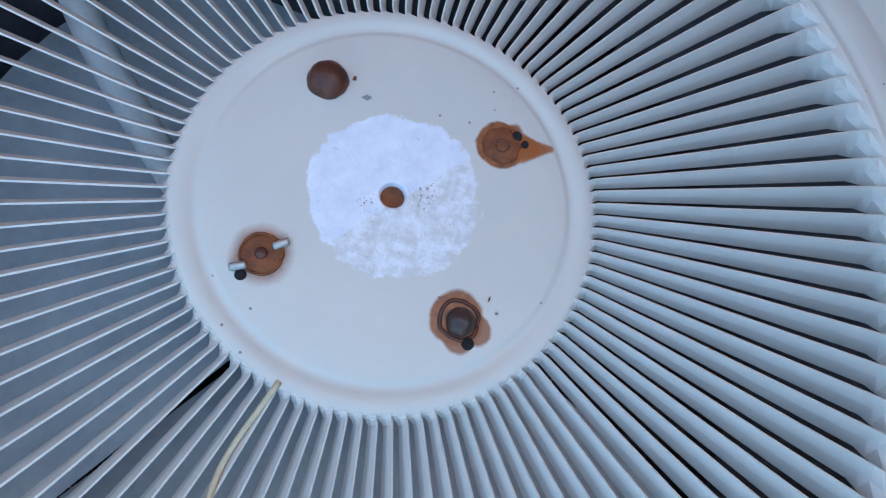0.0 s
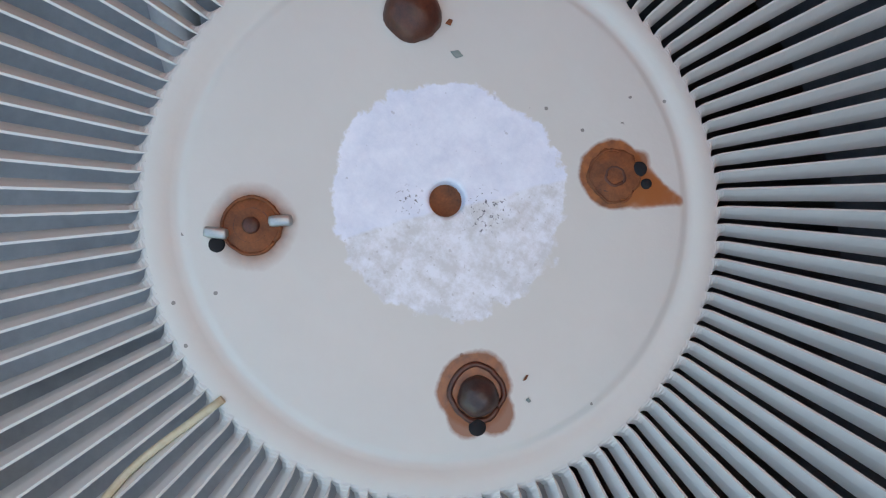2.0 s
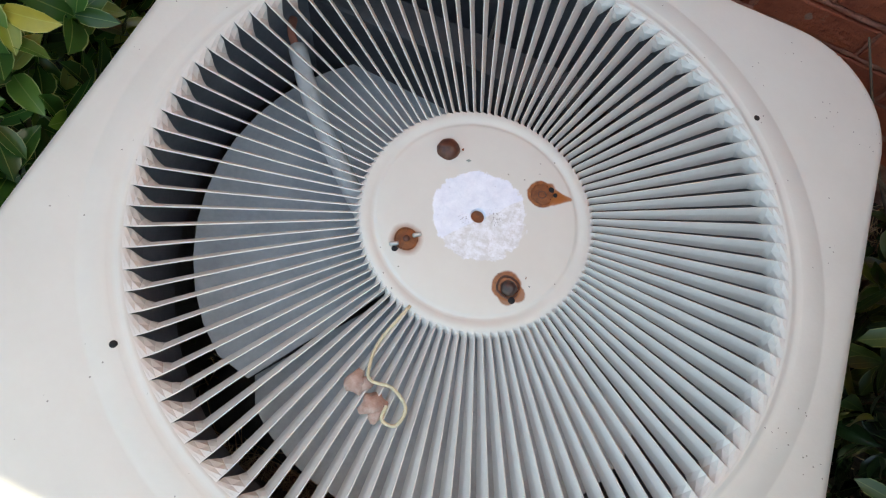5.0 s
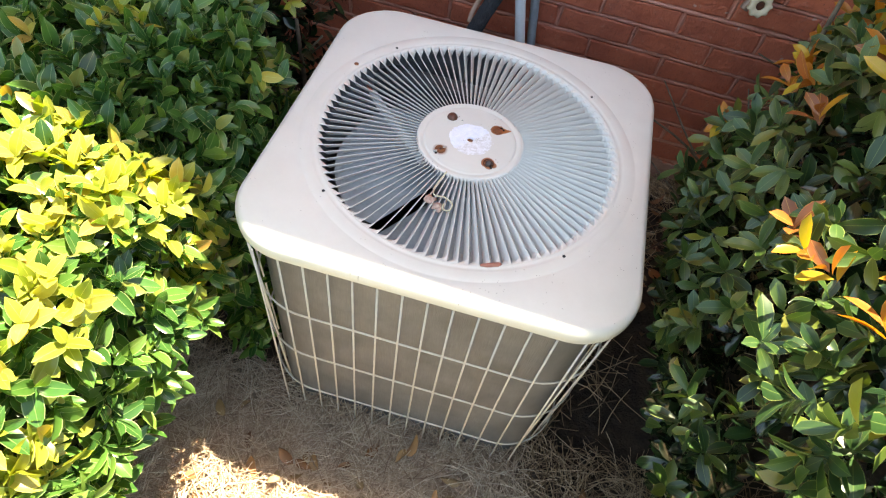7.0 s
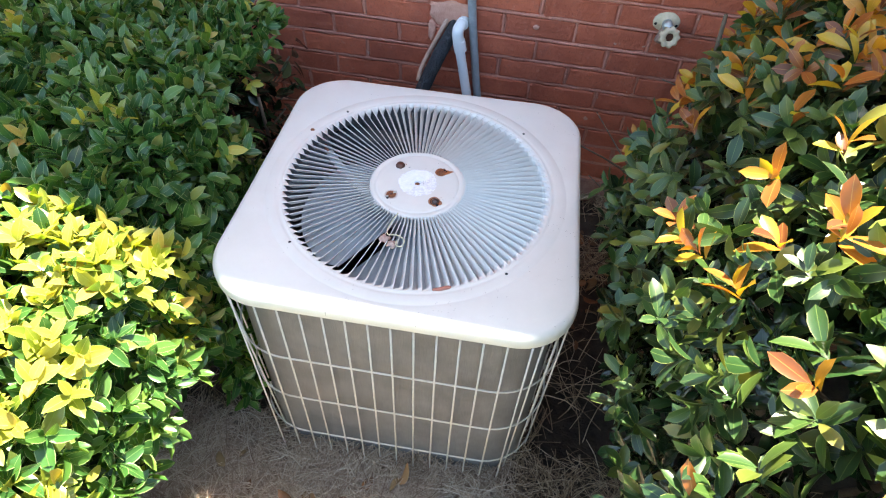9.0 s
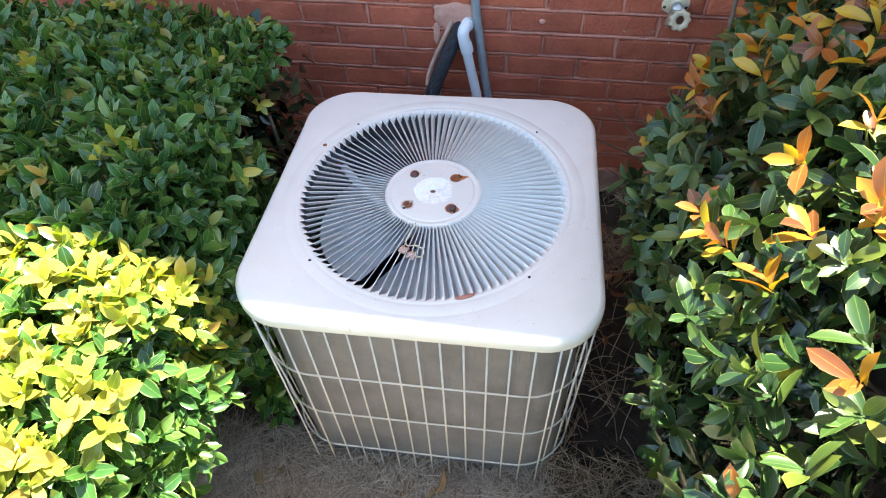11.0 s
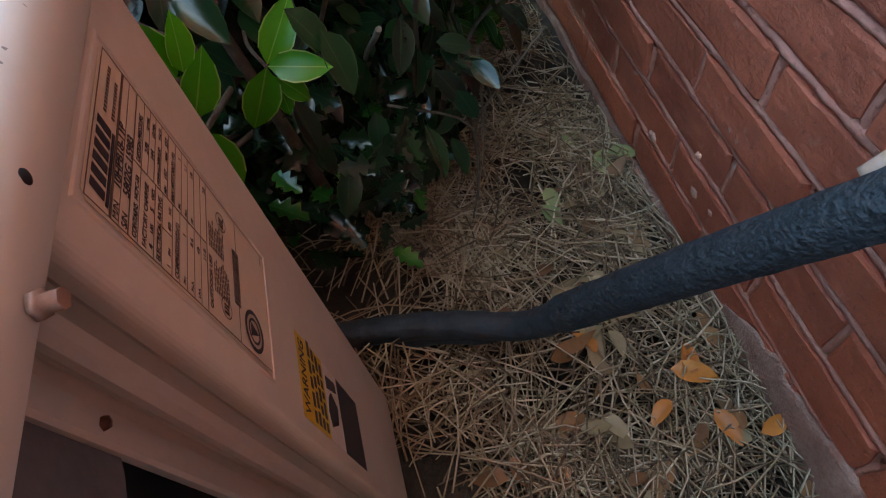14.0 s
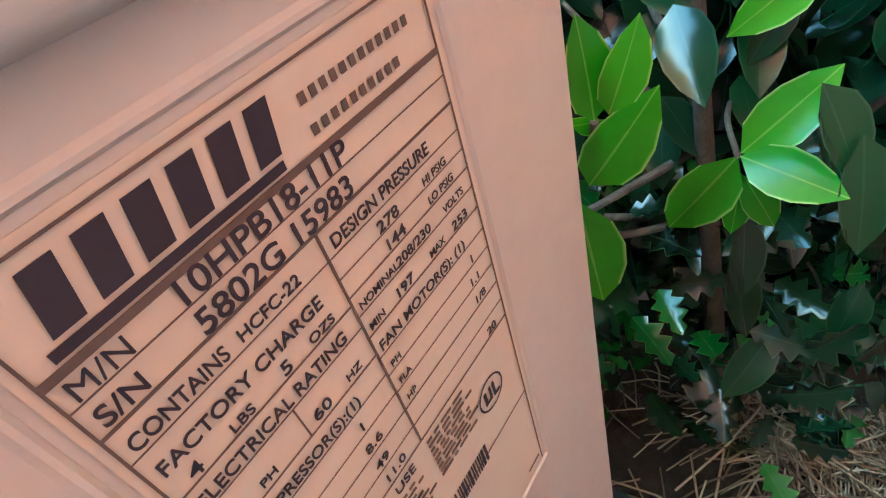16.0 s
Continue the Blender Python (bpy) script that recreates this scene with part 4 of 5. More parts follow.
cd = thing("electrical_conduit", "grey ribbed flexible electrical conduit hanging on the brick wall", "conduit")
cpts = smooth_path([(0.030, 0.747, 1.25), (0.042, 0.747, 0.90), (0.053, 0.747, 0.69), (0.062, 0.747, 0.58), (0.078, 0.748, 0.45), (0.092, 0.749, 0.345), (0.1095, 0.749, 0.244)], 110)
part("ribbed_hose", tube_mesh("ribbed_hose", cpts, 0.0092, CONDUIT, 18, ridge=0.0030), cd, "grey ribbed hose")
part("smooth_hose", tube_mesh("smooth_hose", smooth_path([(0.1085, 0.749, 0.250), (0.122, 0.749, 0.190), (0.150, 0.750, 0.115), (0.195, 0.747, 0.040), (0.243, 0.741, -0.030), (0.275, 0.725, -0.085)], 10), 0.0100, CONDUIT, 14), cd, "smooth grey hose end")
part("cable_tie", tube_mesh("cable_tie", [(0.1090, 0.749, 0.247), (0.1118, 0.749, 0.237)], 0.0132, CONDUIT, 16), cd, "grey cable tie")
part("tie_tail", tube_mesh("tie_tail", [(0.143, 0.743, 0.125), (0.160, 0.735, 0.127)], 0.0018, HOLE, 6), cd)

tap = thing("hose_tap", "old cream-painted outdoor hose tap on the brick wall", "tap", at=(0, 0, 0))
TAP_X, TAP_Z = 0.586, 0.622


def flange_mesh():
    """Oval wall plate with a raised rim and a domed middle."""
    verts, faces = [(0, 0, 0.012)], []
    n = 40
    rings = ((0.30, 0.012), (0.45, 0.010), (0.52, 0.007), (0.86, 0.006), (0.95, 0.0045), (1.0, 0.001), (1.0, -0.004))
    for f, d in rings:
        for i in range(n):
            a = 2 * math.pi * i / n
            q = 1 + 0.05 * noise.noise(Vector((math.cos(a) * 3, math.sin(a) * 3, 2)))
            verts.append((0.036 * f * q * math.cos(a), 0.028 * f * q * math.sin(a), d))
    for i in range(n):
        faces.append((0, 1 + i, 1 + (i + 1) % n))
    for j in range(len(rings) - 1):
        for i in range(n):
            a, b = 1 + j * n + i, 1 + j * n + (i + 1) % n
            faces.append((a, a + n, b + n, b))
    return mesh_of("wall_flange", verts, faces, BIBM, True)


flange = part("wall_flange", flange_mesh(), tap, "cream oval wall flange", pose(TAP_X, WALL_Y, TAP_Z, 90, 0, 0))
for dx in (-0.027, 0.027):
    part("screw_hole", dome_mesh("screw_hole", 0.0045, 0.0012, HOLE, 12, 3), flange, "", pose(dx, -0.006, 0.0058))
part("valve_stem", tube_mesh("valve_stem", [(TAP_X, 0.764, TAP_Z), (TAP_X + 0.004, 0.735, 0.618), (TAP_X + 0.0045, 0.734, 0.618), (0.5925, 0.708, 0.613)], lambda t: 0.0135 if t < 0.4 else 0.010, ZINC, 16, rough=0.001), tap, "grey weathered valve stem")
# short dark tube bending down from the flange
part("tap_body", tube_mesh("tap_body", smooth_path([(TAP_X, 0.750, TAP_Z - 0.004), (TAP_X - 0.006, 0.742, TAP_Z - 0.025), (TAP_X - 0.012, 0.738, TAP_Z - 0.046)], 5), 0.0105, SCREWM, 14, rough=0.0015), tap, "dark bent tube under the flange")
wheel_v, wheel_f = [], []
WPROF = ((0.0, -0.006), (-0.0005, 0.004), (-0.004, 0.0065), (-0.016, 0.0065), (-0.0185, 0.003), (-0.0185, -0.004), (-0.012, -0.006))
for i in range(64):
    a = 2 * math.pi * i / 64
    scallop = 0.0022 * math.cos(a * 9)
    for dr, d in WPROF:
        r = 0.0260 + dr * 0.85 + scallop * max(0.0, 1 + dr / 0.008)
        wheel_v.append((r * math.cos(a), r * math.sin(a), d))
m = len(WPROF)
for i in range(64):
    for k in range(m):
        wheel_f.append((i * m + k, i * m + (k + 1) % m, ((i + 1) % 64) * m + (k + 1) % m, ((i + 1) % 64) * m + k))
wheel = part("handwheel", mesh_of("handwheel", wheel_v, wheel_f, BIBM, True), tap, "scalloped cream handwheel", pose(0.5935, 0.700, 0.612, 72, 0, 8))
# dark brown dome set in the open middle of the wheel
part("wheel_hub", dome_mesh("wheel_hub", 0.0112, 0.002, RUST, 20, 4), wheel, "dark brown dome in the wheel's recess", pose(0, 0, -0.002))

# ---- foliage ----
def leaf_template(rows, width, fold, droop, spiny=False, peak=0.85, blunt=0.8):
    """One leaf along +x, 1 long: a midrib and two folded halves. Vertices, faces and leaf coordinates."""
    verts, uvs, faces = [], [], []
    ts = [i / rows for i in range(rows + 1)]
    for t in ts:
        w = width * (math.sin(math.pi * min(1, t * 0.96 + 0.02) ** peak)) ** blunt if 0 < t < 1 else 0.0
        z = -droop * t * t
        verts.append((t, 0, z)), uvs.append((0.5, t))
        if 0 < t < 1:
            s = 1.0
            if spiny:
                s = 1.35 if int(round(t * rows)) % 2 else 0.62
            lift = fold * w * s
            verts.append((t + (0.03 if spiny and s > 1 else 0), w * s, z + lift)), uvs.append((1.0, t))
            verts.append((t + (0.03 if spiny and s > 1 else 0), -w * s, z + lift)), uvs.append((0.0, t))
    def idx(i, k):
        return 0 if i == 0 else (1 + 3 * (rows - 1) if i == rows else 1 + 3 * (i - 1) + k)
    for i in range(rows):
        for k in (1, 2):
            q = [idx(i, 0), idx(i + 1, 0), idx(i + 1, k), idx(i, k)] if k == 2 else [idx(i, 0), idx(i, k), idx(i + 1, k), idx(i + 1, 0)]
            q = list(dict.fromkeys(q))
            if len(q) >= 3:
                faces.append(tuple(q))
    return np.array(verts), faces, np.array(uvs)


OVAL = leaf_template(5, 0.25, 0.32, 0.10)
SLIM = leaf_template(5, 0.225, 0.42, 0.22, peak=0.95, blunt=0.62)
ROUND = leaf_template(5, 0.20, 0.34, 0.24, peak=1.45, blunt=0.55)
SPINY = leaf_template(8, 0.24, 0.35, 0.12, True)


def frames_from(direction, up_hint, gen):
    """Axes for leaves: x along the leaf, z its upper face."""
    x = direction / np.linalg.norm(direction, axis=1, keepdims=True)
    z = up_hint - (up_hint * x).sum(1, keepdims=True) * x
    z /= np.maximum(np.linalg.norm(z, axis=1, keepdims=True), 1e-6)
    y = np.cross(z, x)
    return np.stack([x, y, z], axis=2)


def leaves_mesh(name, template, pos, axes, size, material):
    tv, tf, tu = template
    n, k = len(pos), len(tv)
    v = np.einsum("nij,kj->nki", axes, tv) * size[:, None, None] + pos[:, None, :]
    me = bpy.data.meshes.new(name)
    me.vertices.add(n * k)
    me.vertices.foreach_set("co", v.astype(np.float32).ravel())
    sizes = np.array([len(f) for f in tf])
    flat = np.concatenate([np.array(f) for f in tf])
    loops = (flat[None, :] + (np.arange(n) * k)[:, None]).ravel()
    starts = np.concatenate([[0], np.cumsum(sizes)[:-1]])
    me.loops.add(len(loops))
    me.loops.foreach_set("vertex_index", loops.astype(np.int32))
    me.polygons.add(n * len(tf))
    me.polygons.foreach_set("loop_start", (starts[None, :] + (np.arange(n) * len(flat))[:, None]).ravel().astype(np.int32))
    me.update(calc_edges=True)
    me.validate()
    layer = me.uv_layers.new(name="UVMap")
    layer.data.foreach_set("uv", np.tile(tu[flat], (n, 1)).astype(np.float32).ravel())
    me.polygons.foreach_set("use_smooth", [True] * len(me.polygons))
    me.materials.append(material)
    return me


def lean_back(y):
    """How far the right-hand shrub stands back towards the wall."""
    return 0.40 * np.maximum(0.0, y + 0.05)


def shrub_surface(gen, n, centre, half, power, lump):
    """Points and outward normals on a lumpy rounded block; most of the hidden far sides left out."""
    c, h = np.array(centre), np.array(half)
    d = gen.uniform(-1, 1, (n, 3))
    ax = gen.choice(3, n, p=[0.32, 0.28, 0.40])
    sg = np.where(gen.random(n) < 0.5, -1.0, 1.0)
    sg = np.where(ax == 2, 1.0, sg)
    d[np.arange(n), ax] = sg
    d[:, 2] = np.where(ax != 2, gen.uniform(-0.95, 1, n), d[:, 2])
    r = (np.abs(d) ** power).sum(1) ** (1 / power)
    q = d / r[:, None]
    p = c + q * h
    nrm = np.sign(q) * np.abs(q) ** (power - 1) / h
    nrm /= np.linalg.norm(nrm, axis=1, keepdims=True)
    off = np.array([noise.noise(Vector(a) * 3.2) * 0.65 + noise.noise(Vector(a) * 8.0) * 0.35 for a in p])
    if centre[0] > 0:
        p[:, 0] += lean_back(p[:, 1])
    return p + nrm * (off * lump)[:, None], nrm


def sprigs(gen, p, nrm, per, size, spread, upness, depth, stray=0.45):
    """Leaves round the tips of many shoots: positions, axes and sizes."""
    n = len(p)
    p = p - nrm * (depth * gen.random(n) ** 1.6)[:, None]
    stem = nrm + np.array([0, 0, upness]) + gen.normal(0, stray, (n, 3))
    stem /= np.linalg.norm(stem, axis=1, keepdims=True)
    P, D, U, S, I = [], [], [], [], []
    ref = np.cross(stem, gen.normal(0, 1, (n, 3)))
    ref /= np.linalg.norm(ref, axis=1, keepdims=True)
    oth = np.cross(stem, ref)
    for k in range(per):
        a = k * 2.4 + gen.normal(0, 0.3, n)
        tilt = np.radians(gen.normal(spread, 13, n)) * (0.55 + 0.6 * (1 - k / per))
        out = ref * np.cos(a)[:, None] + oth * np.sin(a)[:, None]
        D.append(stem * np.cos(tilt)[:, None] + out * np.sin(tilt)[:, None])
        U.append(stem - out * 0.35 + gen.normal(0, 0.22 + 0.4 * (stray - 0.45), (n, 3)))
        P.append(p + stem * ((k / per) * 0.55 * size)[..., None] if np.ndim(size) else p + stem * (k / per) * 0.55 * size)
        S.append(size * gen.uniform(0.7, 1.2, n))
        I.append(np.arange(n))
    P, D, U, S, I = (np.concatenate(a) for a in (P, D, U, S, I))
    return P, frames_from(D, U, gen), S, I


def clear_of_unit(P):
    """Leaves stay outside the unit and in front of the wall."""
    inside = (np.abs(P[:, 0]) < 0.335) & (np.abs(P[:, 1]) < 0.35) & (P[:, 2] < 0.66)
    return ~inside & (P[:, 1] < 0.74) & (P[:, 2] > 0.01)


def branches(name, centre, half, count, seed, material=BARK):
    """Forked stems from the ground into the crown."""
    gen = random.Random(seed)
    verts, faces = [], []
    def add_tube(path, r0, r1):
        o = len(verts)
        me = tube_mesh("t", path, lambda t: r0 + (r1 - r0) * t, material, 6)
        verts.extend(tuple(v.co) for v in me.vertices)
        faces.extend(tuple(i + o for i in p.vertices) for p in me.polygons)
        bpy.data.meshes.remove(me)
    for i in range(count):
        x, y = centre[0] + gen.uniform(-0.75, 0.75) * half[0], centre[1] + gen.uniform(-0.85, 0.85) * half[1]
        top = Vector((x + gen.uniform(-0.15, 0.15), y + gen.uniform(-0.15, 0.15), centre[2] + half[2] * 0.6))
        foot = Vector((x, y, -0.02))
        mid = foot.lerp(top, 0.45) + Vector((gen.uniform(-0.05, 0.05), gen.uniform(-0.05, 0.05), 0))
        add_tube(smooth_path([foot, mid, top], 4), 0.011, 0.004)
        for k in range(5):
            s = foot.lerp(top, gen.uniform(0.15, 0.9))
            e = s + Vector((gen.uniform(-0.28, 0.28), gen.uniform(-0.28, 0.28), gen.uniform(0.02, 0.22)))
            add_tube(smooth_path([s, s.lerp(e, 0.5) + Vector((0, 0, gen.uniform(-0.03, 0.03))), e], 3), 0.004, 0.0014)
    return mesh_of(name, verts, faces, material, True)


def shrub(name, label, centre, half, count, leaf, size, per, spread, outer_mat, inner_mat, seed, lump, keep=None, upness=0.5, power=5.0, depth=0.05):
    gen = np.random.default_rng(seed)
    ob = thing(name, label, "shrub", at=(0, 0, 0))
    part("stem", branches("stem", centre, half, 26, seed), ob, "grey-brown stems")
    p, nrm = shrub_surface(gen, count, centre, half, power, lump)
    P, A, S, I = sprigs(gen, p, nrm, per, size, spread, upness, depth, 0.75)
    ok = clear_of_unit(P)
    if keep is not None:
        ok &= keep(P)
    P, A, S = P[ok], A[ok], S[ok]
    near = np.flatnonzero((np.abs(P[:, 0]) < 0.60) & (P[:, 1] > -0.35) & (P[:, 1] < 0.55))
    near = near[np.argsort(np.abs(P[near, 0]))][:280]
    rest = np.setdiff1d(np.arange(len(P)), near)
    crown = part("crown", leaves_mesh("crown", leaf, P[rest], A[rest], S[rest], outer_mat), ob, "dense outer leaves")
    tagged(crown, kind="stuff")
    one = mesh_of("leaf", leaf[0], leaf[1], outer_mat, True, leaf[2])
    for i in near:
        m = Matrix([[*(A[i][r] * S[i]), P[i][r]] for r in range(3)] + [[0, 0, 0, 1]])
        part("leaf", one, ob, "", m)
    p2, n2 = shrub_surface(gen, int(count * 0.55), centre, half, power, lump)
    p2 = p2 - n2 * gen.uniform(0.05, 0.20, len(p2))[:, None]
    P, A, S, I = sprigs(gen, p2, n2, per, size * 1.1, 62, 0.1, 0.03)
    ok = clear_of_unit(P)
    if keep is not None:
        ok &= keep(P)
    tagged(part("inner_leaves", leaves_mesh("inner_leaves", leaf, P[ok], A[ok], S[ok], inner_mat), ob, "inner leaves with shade painted into their green"), kind="stuff")
    return ob


LC, LH = (-1.02, -0.33, 0.345), (0.685, 0.99, 0.335)
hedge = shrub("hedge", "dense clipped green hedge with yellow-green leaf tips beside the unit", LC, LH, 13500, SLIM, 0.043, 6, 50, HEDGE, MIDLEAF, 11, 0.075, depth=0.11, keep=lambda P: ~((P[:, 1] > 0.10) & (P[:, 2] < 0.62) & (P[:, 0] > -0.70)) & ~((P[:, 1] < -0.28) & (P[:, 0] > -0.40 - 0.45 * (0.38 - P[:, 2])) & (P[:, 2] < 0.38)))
RC, RH = (1.03, -0.30, 0.50), (0.67, 1.0, 0.56)
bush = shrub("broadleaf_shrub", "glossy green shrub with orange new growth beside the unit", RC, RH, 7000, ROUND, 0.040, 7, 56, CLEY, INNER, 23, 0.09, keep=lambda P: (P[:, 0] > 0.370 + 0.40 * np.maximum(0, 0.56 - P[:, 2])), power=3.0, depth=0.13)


def new_growth(parent, centre, half, count, seed, material=COPPERY, leaf=ROUND, size=0.045, label="orange and copper new leaves", front=9.0, power=5.0):
    gen = np.random.default_rng(seed)
    p, nrm = shrub_surface(gen, count, centre, half, power, 0.11 if power > 4 else 0.09)
    p += nrm * 0.012
    P, A, S, I = sprigs(gen, p, nrm, 5, size, 48, 0.5, 0.02)
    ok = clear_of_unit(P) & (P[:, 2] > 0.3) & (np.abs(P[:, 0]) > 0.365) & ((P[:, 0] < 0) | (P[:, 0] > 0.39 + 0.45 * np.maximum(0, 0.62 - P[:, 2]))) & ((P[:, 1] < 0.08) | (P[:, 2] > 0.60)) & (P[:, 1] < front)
    part("new_growth", leaves_mesh("new_growth", leaf, P[ok], A[ok], S[ok], material), parent, label)


new_growth(bush, RC, RH, 1000, 31, size=0.040, power=3.0)
# yellow-green of young tips, raised further to paint sunlit leaves
YOUNG_SUNLIT = leaf_material("yellow_young_leaf", [(0.0, (0.17, 0.25, 0.03)), (0.5, (0.33, 0.36, 0.045)), (0.85, (0.48, 0.44, 0.075)), (1.0, (0.46, 0.27, 0.07))], (0.46, 0.46, 0.14), (0.55, 0.52, 0.20), 0.32, 0.3)
new_growth(hedge, LC, LH, 260, 37, YOUNG_SUNLIT, SLIM, 0.036, "yellow-green young leaf tips")
# extra bright tips only where sun falls: sunlight painted as leaf colour
new_growth(hedge, LC, LH, 5600, 43, YOUNG_SUNLIT, SLIM, 0.038, "yellow-green leaf tips with sunlight painted in", -0.26)

# bright young shoots low on the hedge, near the wall side
sh = thing("privet_shoot", "young bright green leafy shoot at the foot of the hedge", "shoot")
gen = np.random.default_rng(5)
one = mesh_of("leaf", OVAL[0], OVAL[1], FRESH, True, OVAL[2])
for base, tip in (((-0.325, 0.330, 0.404), (-0.318, 0.298, 0.349)), ((-0.325, 0.331, 0.404), (-0.315, 0.380, 0.395)), ((-0.326, 0.331, 0.405), (-0.345, 0.366, 0.444)), ((-0.345, 0.352, 0.492), (-0.322, 0.322, 0.466)),
                  ((-0.240, 0.294, 0.472), (-0.238, 0.293, 0.513)), ((-0.242, 0.299, 0.474), (-0.246, 0.311, 0.509)), ((-0.243, 0.288, 0.438), (-0.246, 0.316, 0.482)), ((-0.241, 0.283, 0.430), (-0.236, 0.294, 0.369)), ((-0.250, 0.279, 0.462), (-0.242, 0.296, 0.470)),
                  ((-0.335, 0.332, 0.385), (-0.335, 0.352, 0.352)), ((-0.337, 0.330, 0.385), (-0.330, 0.332, 0.345))):
    size = (Vector(tip) - Vector(base)).length
    d = np.array([np.array(tip) - np.array(base)])
    A = frames_from(d, np.array([[0.75, 0.5, 0.45]]) + gen.normal(0, 0.15, (1, 3)), gen)[0] * size
    part("leaf", one, sh, "", Matrix([[*A[r], base[r]] for r in range(3)] + [[0, 0, 0, 1]]))
part("stem", tube_mesh("stem", smooth_path([(-0.45, 0.30, 0.36), (-0.37, 0.315, 0.395), (-0.325, 0.330, 0.404)], 5), 0.0018, BARK, 6), sh)
part("stem", tube_mesh("stem", smooth_path([(-0.36, 0.26, 0.36), (-0.28, 0.275, 0.41), (-0.240, 0.294, 0.472)], 5), 0.0018, BARK, 6), sh)

dk = thing("laurel", "dark glossy large-leaved laurel hanging low beside the hedge foot", "shrub")
# near-black INNER also paints the deep shade under the hedge
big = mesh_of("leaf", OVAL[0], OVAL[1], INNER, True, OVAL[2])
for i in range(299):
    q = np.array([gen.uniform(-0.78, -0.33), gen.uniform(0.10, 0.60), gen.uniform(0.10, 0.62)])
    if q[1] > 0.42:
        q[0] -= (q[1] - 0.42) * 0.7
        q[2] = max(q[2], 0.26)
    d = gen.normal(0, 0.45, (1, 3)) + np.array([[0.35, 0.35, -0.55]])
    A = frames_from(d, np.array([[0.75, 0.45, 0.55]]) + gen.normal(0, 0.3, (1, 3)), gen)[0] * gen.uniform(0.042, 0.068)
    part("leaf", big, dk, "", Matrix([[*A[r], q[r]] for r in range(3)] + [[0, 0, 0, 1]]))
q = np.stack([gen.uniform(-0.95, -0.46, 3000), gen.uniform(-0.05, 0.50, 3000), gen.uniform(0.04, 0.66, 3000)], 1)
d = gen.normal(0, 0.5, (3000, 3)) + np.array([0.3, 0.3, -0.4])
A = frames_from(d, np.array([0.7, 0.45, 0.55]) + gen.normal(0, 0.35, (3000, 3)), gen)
tagged(part("inner_leaves", leaves_mesh("inner_leaves", OVAL, q, A, gen.uniform(0.04, 0.066, 3000), INNER), dk, "inner leaves with shade painted into their green"), kind="stuff")
for i in range(18):
    a = Vector((gen.uniform(-0.85, -0.55), gen.uniform(0.12, 0.5), -0.01))
    e = a + Vector((gen.uniform(0.05, 0.3), gen.uniform(-0.1, 0.2), gen.uniform(0.3, 0.55)))
    part("stem", tube_mesh("stem", smooth_path([a, a.lerp(e, 0.5) + Vector((-0.04, 0, 0.04)), e], 5), 0.0028, BARK, 6), dk)

ho = thing("holly_seedling", "dark glossy spiny holly seedling growing under the hedge", "plant")
sp = mesh_of("spiny_leaf", SPINY[0], SPINY[1], INNER, True, SPINY[2])
sp2 = mesh_of("spiny_leaf", SPINY[0], SPINY[1], leaf_material("holly_leaf", [(0.0, (0.018, 0.085, 0.014)), (1.0, (0.045, 0.17, 0.02))], (0.08, 0.18, 0.05), (0.12, 0.24, 0.06), 0.15, 0.16), True, SPINY[2])
for i in range(260):
    q = np.array([gen.uniform(-0.62, -0.34), gen.uniform(0.12, 0.43), gen.uniform(0.03, 0.34)])
    q[2] *= 0.5 + 0.5 * (0.6 - q[1]) / 0.4
    q[2] = max(q[2], 0.03)
    d = gen.normal(0, 0.6, (1, 3)) + np.array([[0.35, 0.4, 0.05]])
    A = frames_from(d, np.array([[0.5, 0.4, 0.6]]) + gen.normal(0, 0.4, (1, 3)), gen)[0] * gen.uniform(0.035, 0.055)
    part("spiny_leaf", sp2 if i % 4 == 0 else sp, ho, "", Matrix([[*A[r], q[r]] for r in range(3)] + [[0, 0, 0, 1]]))
for i in range(14):
    a = (gen.uniform(-0.62, -0.40), gen.uniform(0.25, 0.55), 0.0)
    part("stem", tube_mesh("stem", smooth_path([a, (a[0] + gen.uniform(-.05, .05), a[1] + gen.uniform(-.05, .05), 0.12), (a[0] + gen.uniform(-.1, .1), a[1] + gen.uniform(-.1, .1), 0.26)], 4), 0.0016, BARK, 5), ho)

# ---- ground, straw and fallen leaves ----
def fall(y):
    """The bed lies lower behind the unit than in front of it."""
    t = np.clip((np.asarray(y) - 0.30) / 0.14, 0, 1)
    return -0.046 * t * t * (3 - 2 * t)


def ground_mesh():
    xs = [-60, -20, -6, -3] + list(np.linspace(-2, 2, 41)) + [3, 6, 20, 60]
    ys = [-60, -20, -6, -3] + list(np.linspace(-2, 0.76, 47)) + [3, 6, 20, 60]
    verts, faces = [], []
    for y in ys:
        for x in xs:
            near = abs(x) <= 2 and -2 <= y <= 0.76
            z = (noise.noise(Vector((x * 4, y * 4, 0))) * 0.018 + noise.noise(Vector((x * 13, y * 13, 3))) * 0.008 - 0.022 + float(fall(y))) if near else -0.08
            verts.append((x, y, z))
    n = len(xs)
    for j in range(len(ys) - 1):
        for i in range(n - 1):
            a = j * n + i
            faces.append((a, a + 1, a + n + 1, a + n))
    return mesh_of("ground", verts, faces, SOIL, True)


tagged(new("ground", ground_mesh()), "brown soil bed under pine straw", "ground", kind="structure")


